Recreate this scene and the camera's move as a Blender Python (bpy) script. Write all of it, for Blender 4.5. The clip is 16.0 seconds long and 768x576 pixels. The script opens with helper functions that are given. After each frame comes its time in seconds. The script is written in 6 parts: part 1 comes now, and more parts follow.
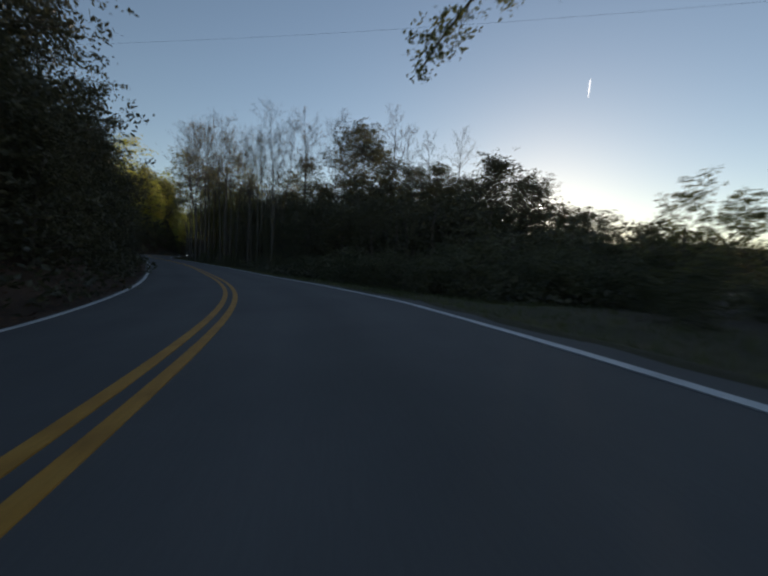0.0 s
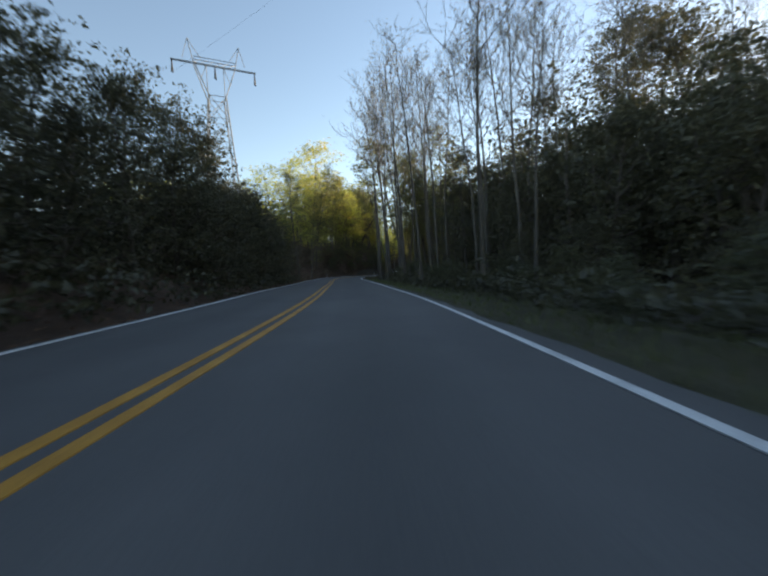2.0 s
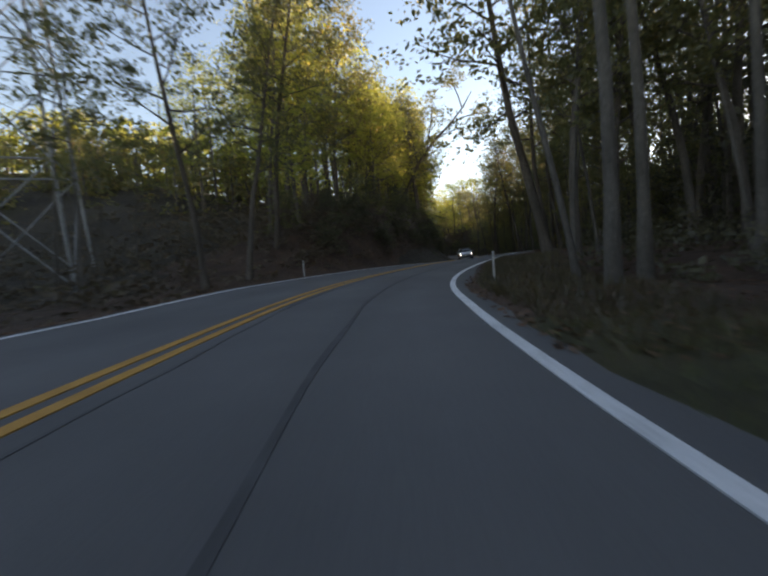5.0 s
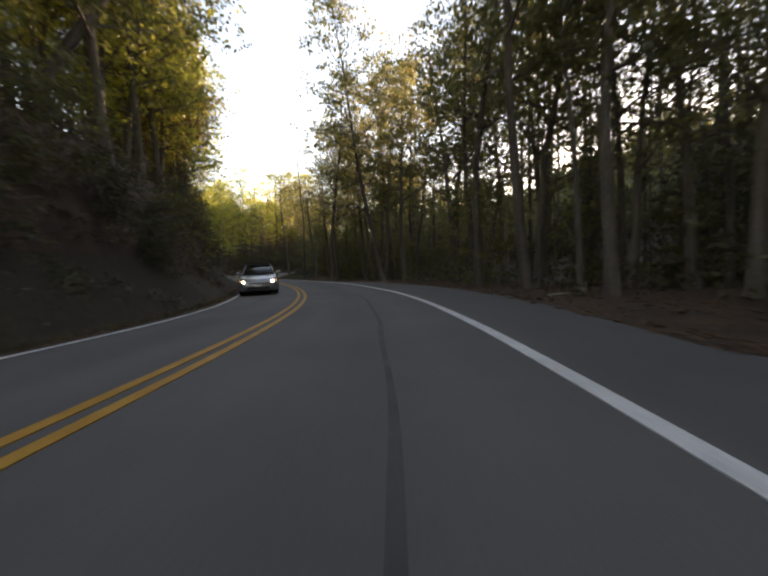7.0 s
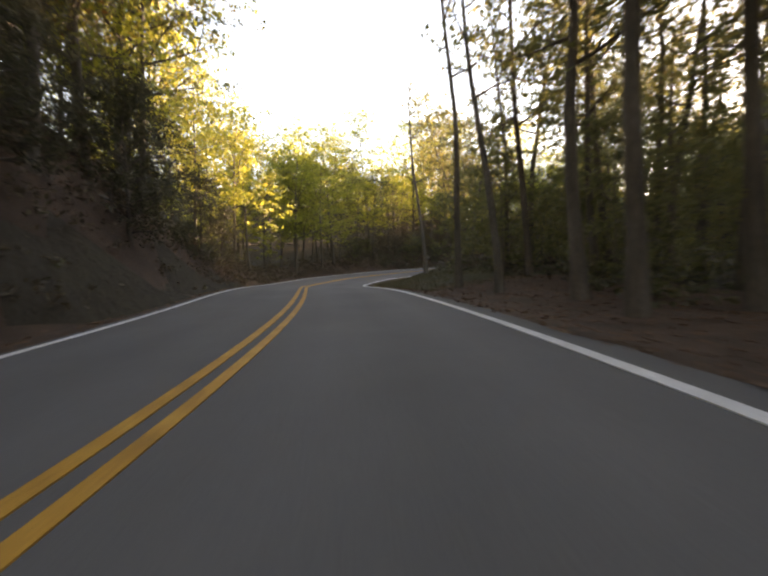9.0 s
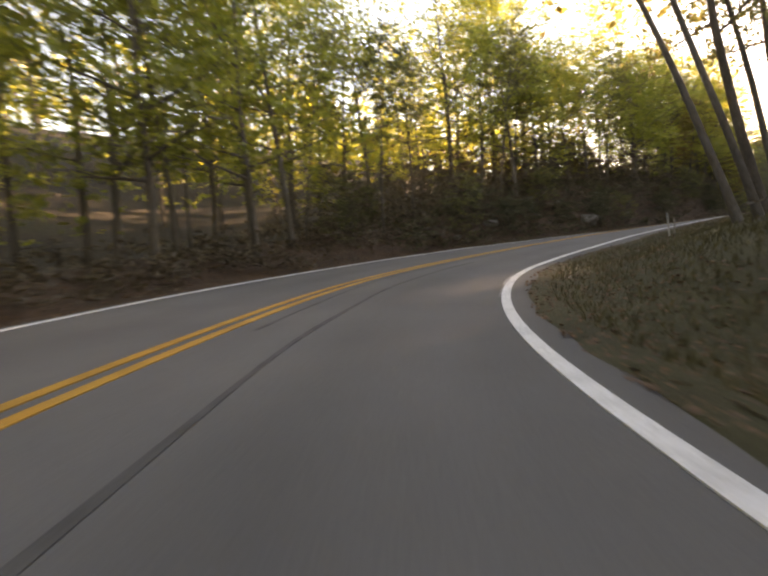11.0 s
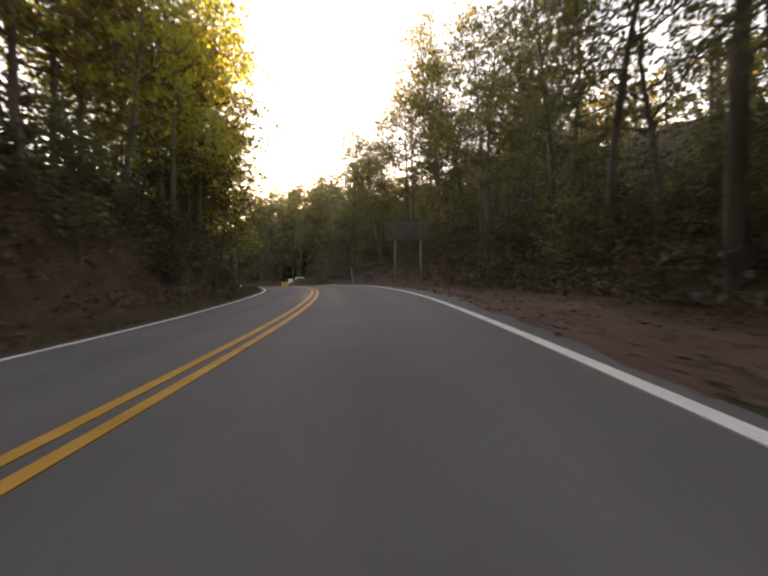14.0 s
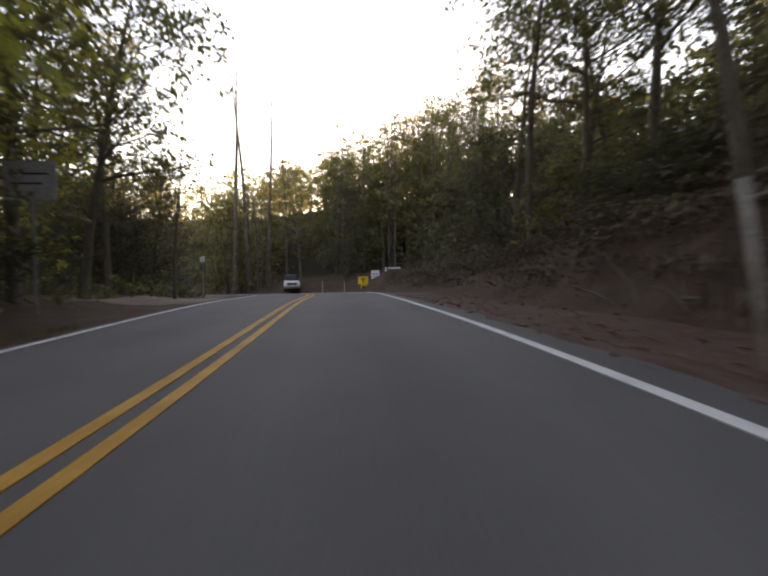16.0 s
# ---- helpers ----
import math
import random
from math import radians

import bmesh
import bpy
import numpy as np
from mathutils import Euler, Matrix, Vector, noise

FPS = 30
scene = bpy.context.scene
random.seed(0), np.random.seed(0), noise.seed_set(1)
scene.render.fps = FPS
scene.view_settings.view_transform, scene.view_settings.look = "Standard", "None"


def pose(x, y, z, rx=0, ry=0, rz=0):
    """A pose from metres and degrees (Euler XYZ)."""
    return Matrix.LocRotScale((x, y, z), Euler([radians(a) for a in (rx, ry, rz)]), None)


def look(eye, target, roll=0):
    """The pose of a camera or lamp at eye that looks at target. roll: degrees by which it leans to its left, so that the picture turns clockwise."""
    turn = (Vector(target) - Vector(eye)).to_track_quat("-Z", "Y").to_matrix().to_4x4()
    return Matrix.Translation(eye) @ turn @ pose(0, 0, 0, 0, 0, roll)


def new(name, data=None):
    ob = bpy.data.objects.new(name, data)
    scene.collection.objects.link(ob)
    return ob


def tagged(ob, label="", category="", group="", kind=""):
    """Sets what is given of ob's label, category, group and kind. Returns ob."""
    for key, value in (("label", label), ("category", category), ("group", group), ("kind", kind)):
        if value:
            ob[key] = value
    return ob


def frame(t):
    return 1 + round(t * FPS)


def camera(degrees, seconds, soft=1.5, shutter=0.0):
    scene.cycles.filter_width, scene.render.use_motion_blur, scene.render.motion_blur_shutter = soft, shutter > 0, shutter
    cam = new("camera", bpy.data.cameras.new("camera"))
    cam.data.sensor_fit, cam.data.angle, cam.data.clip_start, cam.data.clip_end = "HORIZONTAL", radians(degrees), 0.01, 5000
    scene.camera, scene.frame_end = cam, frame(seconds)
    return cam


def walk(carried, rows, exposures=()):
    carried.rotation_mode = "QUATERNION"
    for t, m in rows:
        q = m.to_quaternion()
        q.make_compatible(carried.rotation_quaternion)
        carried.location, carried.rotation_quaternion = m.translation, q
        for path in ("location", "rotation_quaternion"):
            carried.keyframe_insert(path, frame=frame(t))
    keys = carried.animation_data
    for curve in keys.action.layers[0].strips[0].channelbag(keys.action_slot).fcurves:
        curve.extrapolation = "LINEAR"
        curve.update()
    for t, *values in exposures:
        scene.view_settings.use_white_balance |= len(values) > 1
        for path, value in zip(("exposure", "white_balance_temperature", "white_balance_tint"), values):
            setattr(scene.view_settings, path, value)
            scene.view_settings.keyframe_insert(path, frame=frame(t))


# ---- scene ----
cam = camera(85.6, 16.0, soft=2.3, shutter=0.28)
PATH = [
    (0.00, pose(0.717, -8.143, 0.815, 88.20, -1.90, -16.33)),
    (0.50, pose(1.552, -0.733, 0.937, 88.43, -0.40, -7.68)),
    (1.00, pose(1.411, 6.990, 1.077, 88.92, 2.32, 1.13)),
    (1.50, pose(0.270, 14.954, 1.279, 89.19, 3.23, 7.68)),
    (2.00, pose(-1.565, 23.040, 1.553, 89.62, 3.86, 11.62)),
    (2.50, pose(-3.760, 31.303, 1.880, 89.75, 4.61, 14.30)),
    (3.00, pose(-6.174, 39.541, 2.255, 89.24, 5.39, 15.12)),
    (3.20, pose(-7.181, 42.797, 2.368, 89.23, 6.01, 14.63)),
    (3.70, pose(-9.388, 50.673, 2.643, 88.77, 5.72, 17.18)),
    (4.25, pose(-11.743, 59.054, 2.929, 88.27, 5.39, 17.73)),
    (4.80, pose(-14.260, 67.626, 3.236, 87.77, 5.07, 17.87)),
    (5.30, pose(-16.488, 75.993, 3.558, 87.31, 4.77, 11.43)),
    (5.50, pose(-17.117, 79.548, 3.660, 86.94, 5.23, 8.18)),
    (6.00, pose(-17.695, 88.444, 3.937, 87.81, 6.22, 1.60)),
    (6.50, pose(-17.299, 97.451, 4.384, 89.51, 3.43, -4.20)),
    (7.00, pose(-16.397, 106.287, 4.748, 88.61, 1.04, -6.47)),
    (7.50, pose(-15.797, 114.887, 4.907, 87.92, 0.56, -4.01)),
    (8.00, pose(-16.000, 123.285, 5.073, 88.01, 0.71, 1.18)),
    (8.50, pose(-17.101, 131.570, 5.217, 87.88, 1.12, 7.49)),
    (9.00, pose(-19.115, 139.611, 5.365, 88.27, 1.67, 13.88)),
    (9.20, pose(-20.097, 142.754, 5.428, 88.22, 2.15, 16.28)),
    (9.70, pose(-22.518, 150.395, 5.607, 87.80, 2.98, 22.09)),
    (10.25, pose(-25.595, 158.236, 5.700, 87.34, 3.90, 24.12)),
    (10.80, pose(-28.237, 165.695, 5.606, 86.88, 4.82, 17.87)),
    (11.30, pose(-29.308, 172.343, 5.650, 86.47, 5.66, 1.19)),
    (11.50, pose(-29.092, 174.933, 5.686, 86.81, 6.62, -3.90)),
    (12.00, pose(-27.542, 181.078, 5.970, 88.71, 7.63, -14.71)),
    (12.50, pose(-24.639, 187.118, 6.451, 91.56, 5.06, -27.08)),
    (13.00, pose(-20.273, 192.808, 7.029, 92.08, 1.24, -38.10)),
    (13.50, pose(-14.761, 198.262, 7.490, 90.72, 0.44, -46.35)),
    (14.00, pose(-8.714, 203.775, 7.842, 89.55, 0.74, -47.85)),
    (14.50, pose(-2.607, 209.738, 8.129, 88.88, 1.52, -46.64)),
    (15.00, pose(3.183, 216.304, 8.394, 88.48, 1.65, -42.29)),
    (15.50, pose(8.526, 223.425, 8.579, 88.17, 1.06, -37.64)),
    (16.00, pose(13.434, 230.931, 8.701, 88.09, 0.70, -33.02)),
]
EXPOSURES = [(0.0, 0.2, 6900, 16), (1.0, 1.05, 7000, 15), (2.0, 1.6, 7200, 15), (3.2, 2.0, 7400, 18), (5.3, 1.9, 8200, 24), (6.5, 2.6, 9600, 28), (8.0, 2.75, 10200, 30), (9.0, 3.3, 11200, 31), (11.3, 3.5, 12800, 33), (13.0, 3.35, 13200, 37), (14.0, 3.2, 13400, 38), (15.0, 3.15, 13000, 38), (15.5, 3.3, 12400, 37), (16.0, 2.95, 11000, 34)]
walk(cam, PATH, EXPOSURES)

# the road: bends, rises and cambers every few metres along it
ROAD_START, ROAD_STEP = -30, 5
BEND = [-0.01591, -0.01153, -0.00706, -0.00237, 0.00272, 0.00835, 0.01466, 0.0167, 0.0126, 0.00589, 0.00252, 0.00242, 0.00401, 0.00517, 0.00377, 4e-05, -0.00067, 0.001, 0.00204, 0.00068, -0.00322, -0.00907, -0.01608, -0.02326, -0.02246, -0.01404, -0.00399, 0.00219, 0.00611, 0.0105, 0.01308, 0.01364, 0.01274, 0.01168, 0.01102, 0.0118, 0.01137, 0.00865, 0.00095, -0.01077, -0.02408, -0.03617, -0.04405, -0.04406, -0.03756, -0.02912, -0.01862, -0.00897, -0.00161, 0.00244, 0.00532, 0.00785, 0.00883, 0.00791, 0.00814, 0.01158, 0.01332, 0.01019, 0.0033, -0.00179, -0.00515, 0.028, 0.028, 0.028, 0.028, 0.028, 0.01, 0.01, 0.01, 0.01, 0.01, 0.01, 0.01]
RISE = [0.00775, 0.00788, 0.00816, 0.00859, 0.00916, 0.00862, 0.01546, 0.02539, 0.02853, 0.03318, 0.03832, 0.04029, 0.04001, 0.04044, 0.03822, 0.03805, 0.03339, 0.03444, 0.03651, 0.03784, 0.03841, 0.03914, 0.03919, 0.03565, 0.03509, 0.03822, 0.035, 0.02475, 0.01119, 0.00939, 0.01226, 0.01719, 0.02316, 0.02415, 0.02307, 0.02593, 0.02979, 0.0338, 0.00693, -0.00541, -0.00299, 0.02503, 0.04826, 0.04347, 0.04811, 0.05704, 0.05635, 0.04933, 0.04109, 0.03569, 0.03415, 0.03012, 0.03039, 0.02529, 0.02205, 0.01626, 0.01477, 0.01521, 0.00656, -0.00216, -0.02, -0.02, -0.045, -0.045, -0.045, -0.045, -0.03, -0.03, -0.03, -0.03, -0.03, -0.03, -0.03]
CAMBER = [0.0285, 0.03106, 0.03642, 0.04506, 0.05775, 0.07002, 0.07183, 0.04642, 0.02843, 0.00979, -0.00491, -0.01831, -0.02989, -0.03537, -0.0424, -0.0457, -0.04106, -0.03814, -0.03542, -0.03487, -0.03642, -0.04021, -0.03137, -0.05468, -0.05243, -0.04274, -0.02417, -0.00216, 0.01598, 0.04028, 0.05425, 0.05792, 0.04787, 0.04318, 0.03128, 0.02217, 0.00709, -0.0062, -0.01952, -0.03171, -0.03935, -0.04928, -0.06809, -0.07214, -0.08297, -0.0748, -0.04145, -0.01614, 0.01306, 0.0345, 0.04534, 0.05041, 0.05776, 0.05586, 0.05216, 0.04934, 0.03816, 0.02998, 0.02169, 0.00945, 0.00264, 0.00313, 0.00232, 0.00172, 0.00128, 0.00096, 0.00071, 0.00054, 0.00041, 0.00032, 0.00026, 0.00022, 0.0002]
LEFT_LANE, RIGHT_LANE = 3.07, 3.56
SUN_TURN, SUN_HEIGHT = 36.8, 9.4

# ---- light ----
world = bpy.data.worlds.new("world")
scene.world = world
world.use_nodes = True
wn = world.node_tree
sky = wn.nodes.new("ShaderNodeTexSky")
sky.sky_type = "NISHITA"
sky.sun_disc = False
sky.sun_elevation = radians(SUN_HEIGHT)
sky.sun_rotation = radians(SUN_TURN)
sky.air_density, sky.dust_density, sky.ozone_density = 1.0, 0.12, 1.4
wn.nodes["Background"].inputs["Strength"].default_value = 0.12
wn.links.new(sky.outputs[0], wn.nodes["Background"].inputs["Color"])
SUN_WAY = Vector((math.sin(radians(SUN_TURN)) * math.cos(radians(SUN_HEIGHT)),
                  math.cos(radians(SUN_TURN)) * math.cos(radians(SUN_HEIGHT)), math.sin(radians(SUN_HEIGHT))))
sun = new("sun", bpy.data.lights.new("sun", "SUN"))
sun.data.energy, sun.data.angle, sun.data.color = 4.5, radians(0.5), (1.0, 0.92, 0.80)
sun.matrix_world = look(SUN_WAY * 100, (0, 0, 0))


# ---- materials ----
def material(name, rough=0.9):
    m = bpy.data.materials.new(name)
    m.use_nodes = True
    b = m.node_tree.nodes["Principled BSDF"]
    b.inputs["Roughness"].default_value = rough
    b.inputs["Specular IOR Level"].default_value = 0.3
    return m, m.node_tree, b


def ramp(nt, source, stops):
    r = nt.nodes.new("ShaderNodeValToRGB")
    while len(r.color_ramp.elements) < len(stops):
        r.color_ramp.elements.new(0.5)
    for e, (p, c) in zip(r.color_ramp.elements, stops):
        e.position, e.color = p, (*c, 1)
    nt.links.new(source, r.inputs["Fac"])
    return r.outputs["Color"]


def noise_at(nt, size, detail=4.0, stretch=None, rough=0.6):
    n = nt.nodes.new("ShaderNodeTexNoise")
    n.inputs["Scale"].default_value = 1.0 / size
    n.inputs["Detail"].default_value = detail
    n.inputs["Roughness"].default_value = rough
    c = nt.nodes.new("ShaderNodeTexCoord")
    if stretch:
        mp = nt.nodes.new("ShaderNodeMapping")
        mp.inputs["Scale"].default_value = stretch
        nt.links.new(c.outputs["Object"], mp.inputs["Vector"])
        nt.links.new(mp.outputs[0], n.inputs["Vector"])
    else:
        nt.links.new(c.outputs["Object"], n.inputs["Vector"])
    return n.outputs["Fac"]


def mixed(nt, kind, fac, a, b):
    m = nt.nodes.new("ShaderNodeMix")
    m.data_type, m.blend_type = "RGBA", kind
    for sock, v in ((m.inputs["Factor"], fac), (m.inputs["A"], a), (m.inputs["B"], b)):
        if isinstance(v, (int, float)):
            sock.default_value = v
        elif isinstance(v, tuple):
            sock.default_value = (*v, 1)
        else:
            nt.links.new(v, sock)
    return m.outputs["Result"]


def bumped(nt, b, height, strength, distance):
    n = nt.nodes.new("ShaderNodeBump")
    n.inputs["Strength"].default_value, n.inputs["Distance"].default_value = strength, distance
    nt.links.new(height, n.inputs["Height"])
    nt.links.new(n.outputs[0], b.inputs["Normal"])


def surface(name, coarse, fine, stops, bump=0.3, depth=0.01, rough=0.9, stretch=None):
    """Two scales of noise over a colour ramp, with a fine relief."""
    m, nt, b = material(name, rough)
    big = noise_at(nt, coarse, 5, stretch)
    small = noise_at(nt, fine, 5, stretch, 0.7)
    col = ramp(nt, big, stops)
    shade = ramp(nt, small, [(0.3, (0.62, 0.62, 0.62)), (0.72, (1.25, 1.25, 1.25))])
    nt.links.new(mixed(nt, "MULTIPLY", 1.0, col, shade), b.inputs["Base Color"])
    bumped(nt, b, small, bump, depth)
    return m


def asphalt():
    """Worn asphalt: paler wheel tracks, a dark drip stripe down each lane, streaks along the road and patches."""
    m, nt, b = material("asphalt", 0.85)
    small = noise_at(nt, 0.02, 5, None, 0.7)
    patch = noise_at(nt, 3.4, 5)
    uv, cut = nt.nodes.new("ShaderNodeUVMap"), nt.nodes.new("ShaderNodeSeparateXYZ")
    nt.links.new(uv.outputs[0], cut.inputs[0])
    streak, mp = nt.nodes.new("ShaderNodeTexNoise"), nt.nodes.new("ShaderNodeMapping")
    mp.inputs["Scale"].default_value = (1.3, 0.16, 1.0)
    streak.inputs["Scale"].default_value, streak.inputs["Detail"].default_value = 1.0, 4.0
    nt.links.new(uv.outputs[0], mp.inputs["Vector"])
    nt.links.new(mp.outputs[0], streak.inputs["Vector"])
    across = nt.nodes.new("ShaderNodeMapRange")
    across.inputs["From Min"].default_value, across.inputs["From Max"].default_value = -3.6, 4.4
    nt.links.new(cut.outputs[0], across.inputs["Value"])
    at = lambda d: (d + 3.6) / 8.0
    tone = lambda g: (g, g, g)
    bands = ramp(nt, across.outputs[0], [(at(-3.2), tone(0.86)), (at(-2.4), tone(1.05)), (at(-1.6), tone(0.93)), (at(-0.75), tone(1.05)), (at(0.0), tone(0.95)),
                                         (at(0.95), tone(1.06)), (at(1.8), tone(0.90)), (at(2.65), tone(1.05)), (at(3.5), tone(0.92)), (at(3.9), tone(0.80))])
    base = ramp(nt, patch, [(0.25, (0.090, 0.090, 0.092)), (0.5, (0.108, 0.107, 0.109)), (0.8, (0.130, 0.128, 0.128))])
    shade = ramp(nt, small, [(0.3, tone(0.80)), (0.72, tone(1.14))])
    lines = ramp(nt, streak.outputs["Fac"], [(0.3, tone(0.95)), (0.7, tone(1.05))])
    col = mixed(nt, "MULTIPLY", 1.0, mixed(nt, "MULTIPLY", 1.0, mixed(nt, "MULTIPLY", 1.0, base, bands), lines), shade)
    nt.links.new(col, b.inputs["Base Color"])
    bumped(nt, b, small, 0.5, 0.006)
    return m


ASPHALT = asphalt()
TAR = surface("tar", 0.5, 0.03, [(0.3, (0.062, 0.062, 0.064)), (0.7, (0.10, 0.10, 0.102))], 0.2, 0.003, 0.8)
SOFT_TAR = surface("worn tar", 0.4, 0.03, [(0.3, (0.052, 0.052, 0.054)), (0.7, (0.088, 0.088, 0.090))], 0.2, 0.003, 0.8)
WHITE_PAINT = surface("white road paint", 0.45, 0.03, [(0.2, (0.42, 0.43, 0.44)), (0.5, (0.62, 0.63, 0.64)), (0.8, (0.72, 0.72, 0.73))], 0.4, 0.004, 0.7)
WORN_PAINT = surface("worn white paint", 0.35, 0.05, [(0.35, (0.13, 0.13, 0.132)), (0.5, (0.26, 0.26, 0.265)), (0.75, (0.42, 0.42, 0.42))], 0.4, 0.004, 0.8)
YELLOW_PAINT = surface("yellow road paint", 0.4, 0.03, [(0.2, (0.34, 0.163, 0.034)), (0.5, (0.51, 0.245, 0.045)), (0.8, (0.61, 0.33, 0.07))], 0.4, 0.004, 0.7)
GRASS_SOIL = surface("grassy soil", 1.3, 0.05, [(0.25, (0.035, 0.028, 0.015)), (0.5, (0.044, 0.042, 0.018)), (0.8, (0.080, 0.06, 0.03))], 0.8, 0.04)
LITTER = surface("leaf litter", 1.1, 0.06, [(0.2, (0.032, 0.020, 0.014)), (0.5, (0.068, 0.040, 0.027)), (0.8, (0.12, 0.070, 0.045))], 0.9, 0.05)
RED_DIRT = surface("red clay", 1.4, 0.07, [(0.2, (0.062, 0.035, 0.029)), (0.55, (0.115, 0.064, 0.052)), (0.8, (0.17, 0.10, 0.083))], 0.8, 0.05)
# forest floor kept very dark: shade under the trees is partly in this colour
SHADED_FLOOR = surface("forest floor", 5.0, 0.25, [(0.25, (0.020, 0.016, 0.010)), (0.55, (0.038, 0.028, 0.016)), (0.8, (0.042, 0.040, 0.018))], 0.9, 0.15)
BARK = surface("grey bark", 0.5, 0.04, [(0.25, (0.075, 0.062, 0.050)), (0.55, (0.14, 0.12, 0.10)), (0.8, (0.22, 0.20, 0.17))], 0.9, 0.02, 0.95, (1, 1, 0.25))
DARK_BARK = surface("dark bark", 0.5, 0.04, [(0.25, (0.06, 0.05, 0.042)), (0.55, (0.115, 0.097, 0.082)), (0.8, (0.18, 0.155, 0.135))], 0.9, 0.02, 0.95, (1, 1, 0.25))
PALE_BARK = surface("pale bark", 0.6, 0.05, [(0.25, (0.16, 0.14, 0.115)), (0.55, (0.27, 0.25, 0.21)), (0.8, (0.38, 0.36, 0.31))], 0.7, 0.01, 0.95, (1, 1, 0.3))
GREY_BARK = surface("grey-brown bark", 0.6, 0.05, [(0.25, (0.066, 0.057, 0.048)), (0.55, (0.112, 0.099, 0.085)), (0.8, (0.17, 0.155, 0.135))], 0.7, 0.01, 0.95, (1, 1, 0.3))
ROCK = surface("grey rock", 0.7, 0.08, [(0.2, (0.10, 0.09, 0.08)), (0.5, (0.2, 0.185, 0.17)), (0.8, (0.32, 0.30, 0.28))], 1.0, 0.06)
STEEL = surface("galvanised steel", 0.8, 0.1, [(0.3, (0.20, 0.205, 0.21)), (0.7, (0.30, 0.305, 0.31))], 0.1, 0.002, 0.5)
POST_WHITE = surface("weathered white post", 0.3, 0.04, [(0.25, (0.26, 0.25, 0.23)), (0.7, (0.50, 0.49, 0.46))], 0.3, 0.004, 0.7)
POLE_WOOD = surface("weathered pole wood", 0.6, 0.03, [(0.25, (0.17, 0.145, 0.12)), (0.7, (0.33, 0.30, 0.26))], 0.6, 0.006, 0.9, (1, 1, 0.15))


def foliage(name, stops, glow=0.45, spread=0.9):
    """Leaves: each leaf and each tree has its own tint, and light comes through."""
    m = bpy.data.materials.new(name)
    m.use_nodes = True
    nt = m.node_tree
    nt.nodes.remove(nt.nodes["Principled BSDF"])
    geo, info = nt.nodes.new("ShaderNodeNewGeometry"), nt.nodes.new("ShaderNodeObjectInfo")
    patch = noise_at(nt, 1.6, 2)
    add = nt.nodes.new("ShaderNodeMath")
    add.operation = "MULTIPLY_ADD"
    nt.links.new(geo.outputs["Random Per Island"], add.inputs[0])
    add.inputs[1].default_value = 0.45
    nt.links.new(patch, add.inputs[2])
    add2 = nt.nodes.new("ShaderNodeMath")
    add2.operation = "MULTIPLY_ADD"
    nt.links.new(info.outputs["Random"], add2.inputs[0])
    add2.inputs[1].default_value = 0.35
    nt.links.new(add.outputs[0], add2.inputs[2])
    shift = nt.nodes.new("ShaderNodeMath")
    shift.operation = "SUBTRACT"
    nt.links.new(add2.outputs[0], shift.inputs[0])
    shift.inputs[1].default_value = 0.4
    col = ramp(nt, shift.outputs[0], stops)
    d, t, g = nt.nodes.new("ShaderNodeBsdfDiffuse"), nt.nodes.new("ShaderNodeBsdfTranslucent"), nt.nodes.new("ShaderNodeBsdfGlossy")
    g.inputs["Roughness"].default_value = 0.45
    for n in (d, t):
        nt.links.new(col, n.inputs["Color"])
    mix, mix2 = nt.nodes.new("ShaderNodeMixShader"), nt.nodes.new("ShaderNodeMixShader")
    mix.inputs[0].default_value, mix2.inputs[0].default_value = glow, 0.05
    nt.links.new(d.outputs[0], mix.inputs[1]), nt.links.new(t.outputs[0], mix.inputs[2])
    nt.links.new(mix.outputs[0], mix2.inputs[1]), nt.links.new(g.outputs[0], mix2.inputs[2])
    nt.links.new(mix2.outputs[0], nt.nodes["Material Output"].inputs["Surface"])
    return m


LEAF_GREEN = foliage("green leaves", [(0.0, (0.075, 0.080, 0.032)), (0.45, (0.140, 0.142, 0.048)), (0.8, (0.215, 0.185, 0.058)), (1.0, (0.28, 0.18, 0.06))], 0.64)
LEAF_YELLOW = foliage("yellowing leaves", [(0.0, (0.12, 0.15, 0.03)), (0.4, (0.28, 0.30, 0.05)), (0.75, (0.46, 0.43, 0.075)), (1.0, (0.54, 0.34, 0.065))], 0.66)
LEAF_DARK = foliage("dark green leaves", [(0.0, (0.046, 0.045, 0.026)), (0.5, (0.082, 0.080, 0.042)), (0.85, (0.118, 0.106, 0.052)), (1.0, (0.15, 0.108, 0.052))], 0.45)
LEAF_BUSH = foliage("shrub leaves", [(0.0, (0.040, 0.046, 0.022)), (0.5, (0.085, 0.090, 0.042)), (0.85, (0.125, 0.118, 0.055)), (1.0, (0.17, 0.12, 0.055))], 0.4)
LEAF_RUST = foliage("rust and green leaves", [(0.0, (0.05, 0.055, 0.018)), (0.4, (0.11, 0.09, 0.025)), (0.75, (0.24, 0.12, 0.03)), (1.0, (0.34, 0.13, 0.035))], 0.5)
# sparse leaves; on bare trees their pale tint also imitates sunlit twig tops
LEAF_BUFF = foliage("sparse buff leaves", [(0.0, (0.14, 0.11, 0.05)), (0.6, (0.26, 0.21, 0.10)), (1.0, (0.34, 0.26, 0.12))], 0.5)
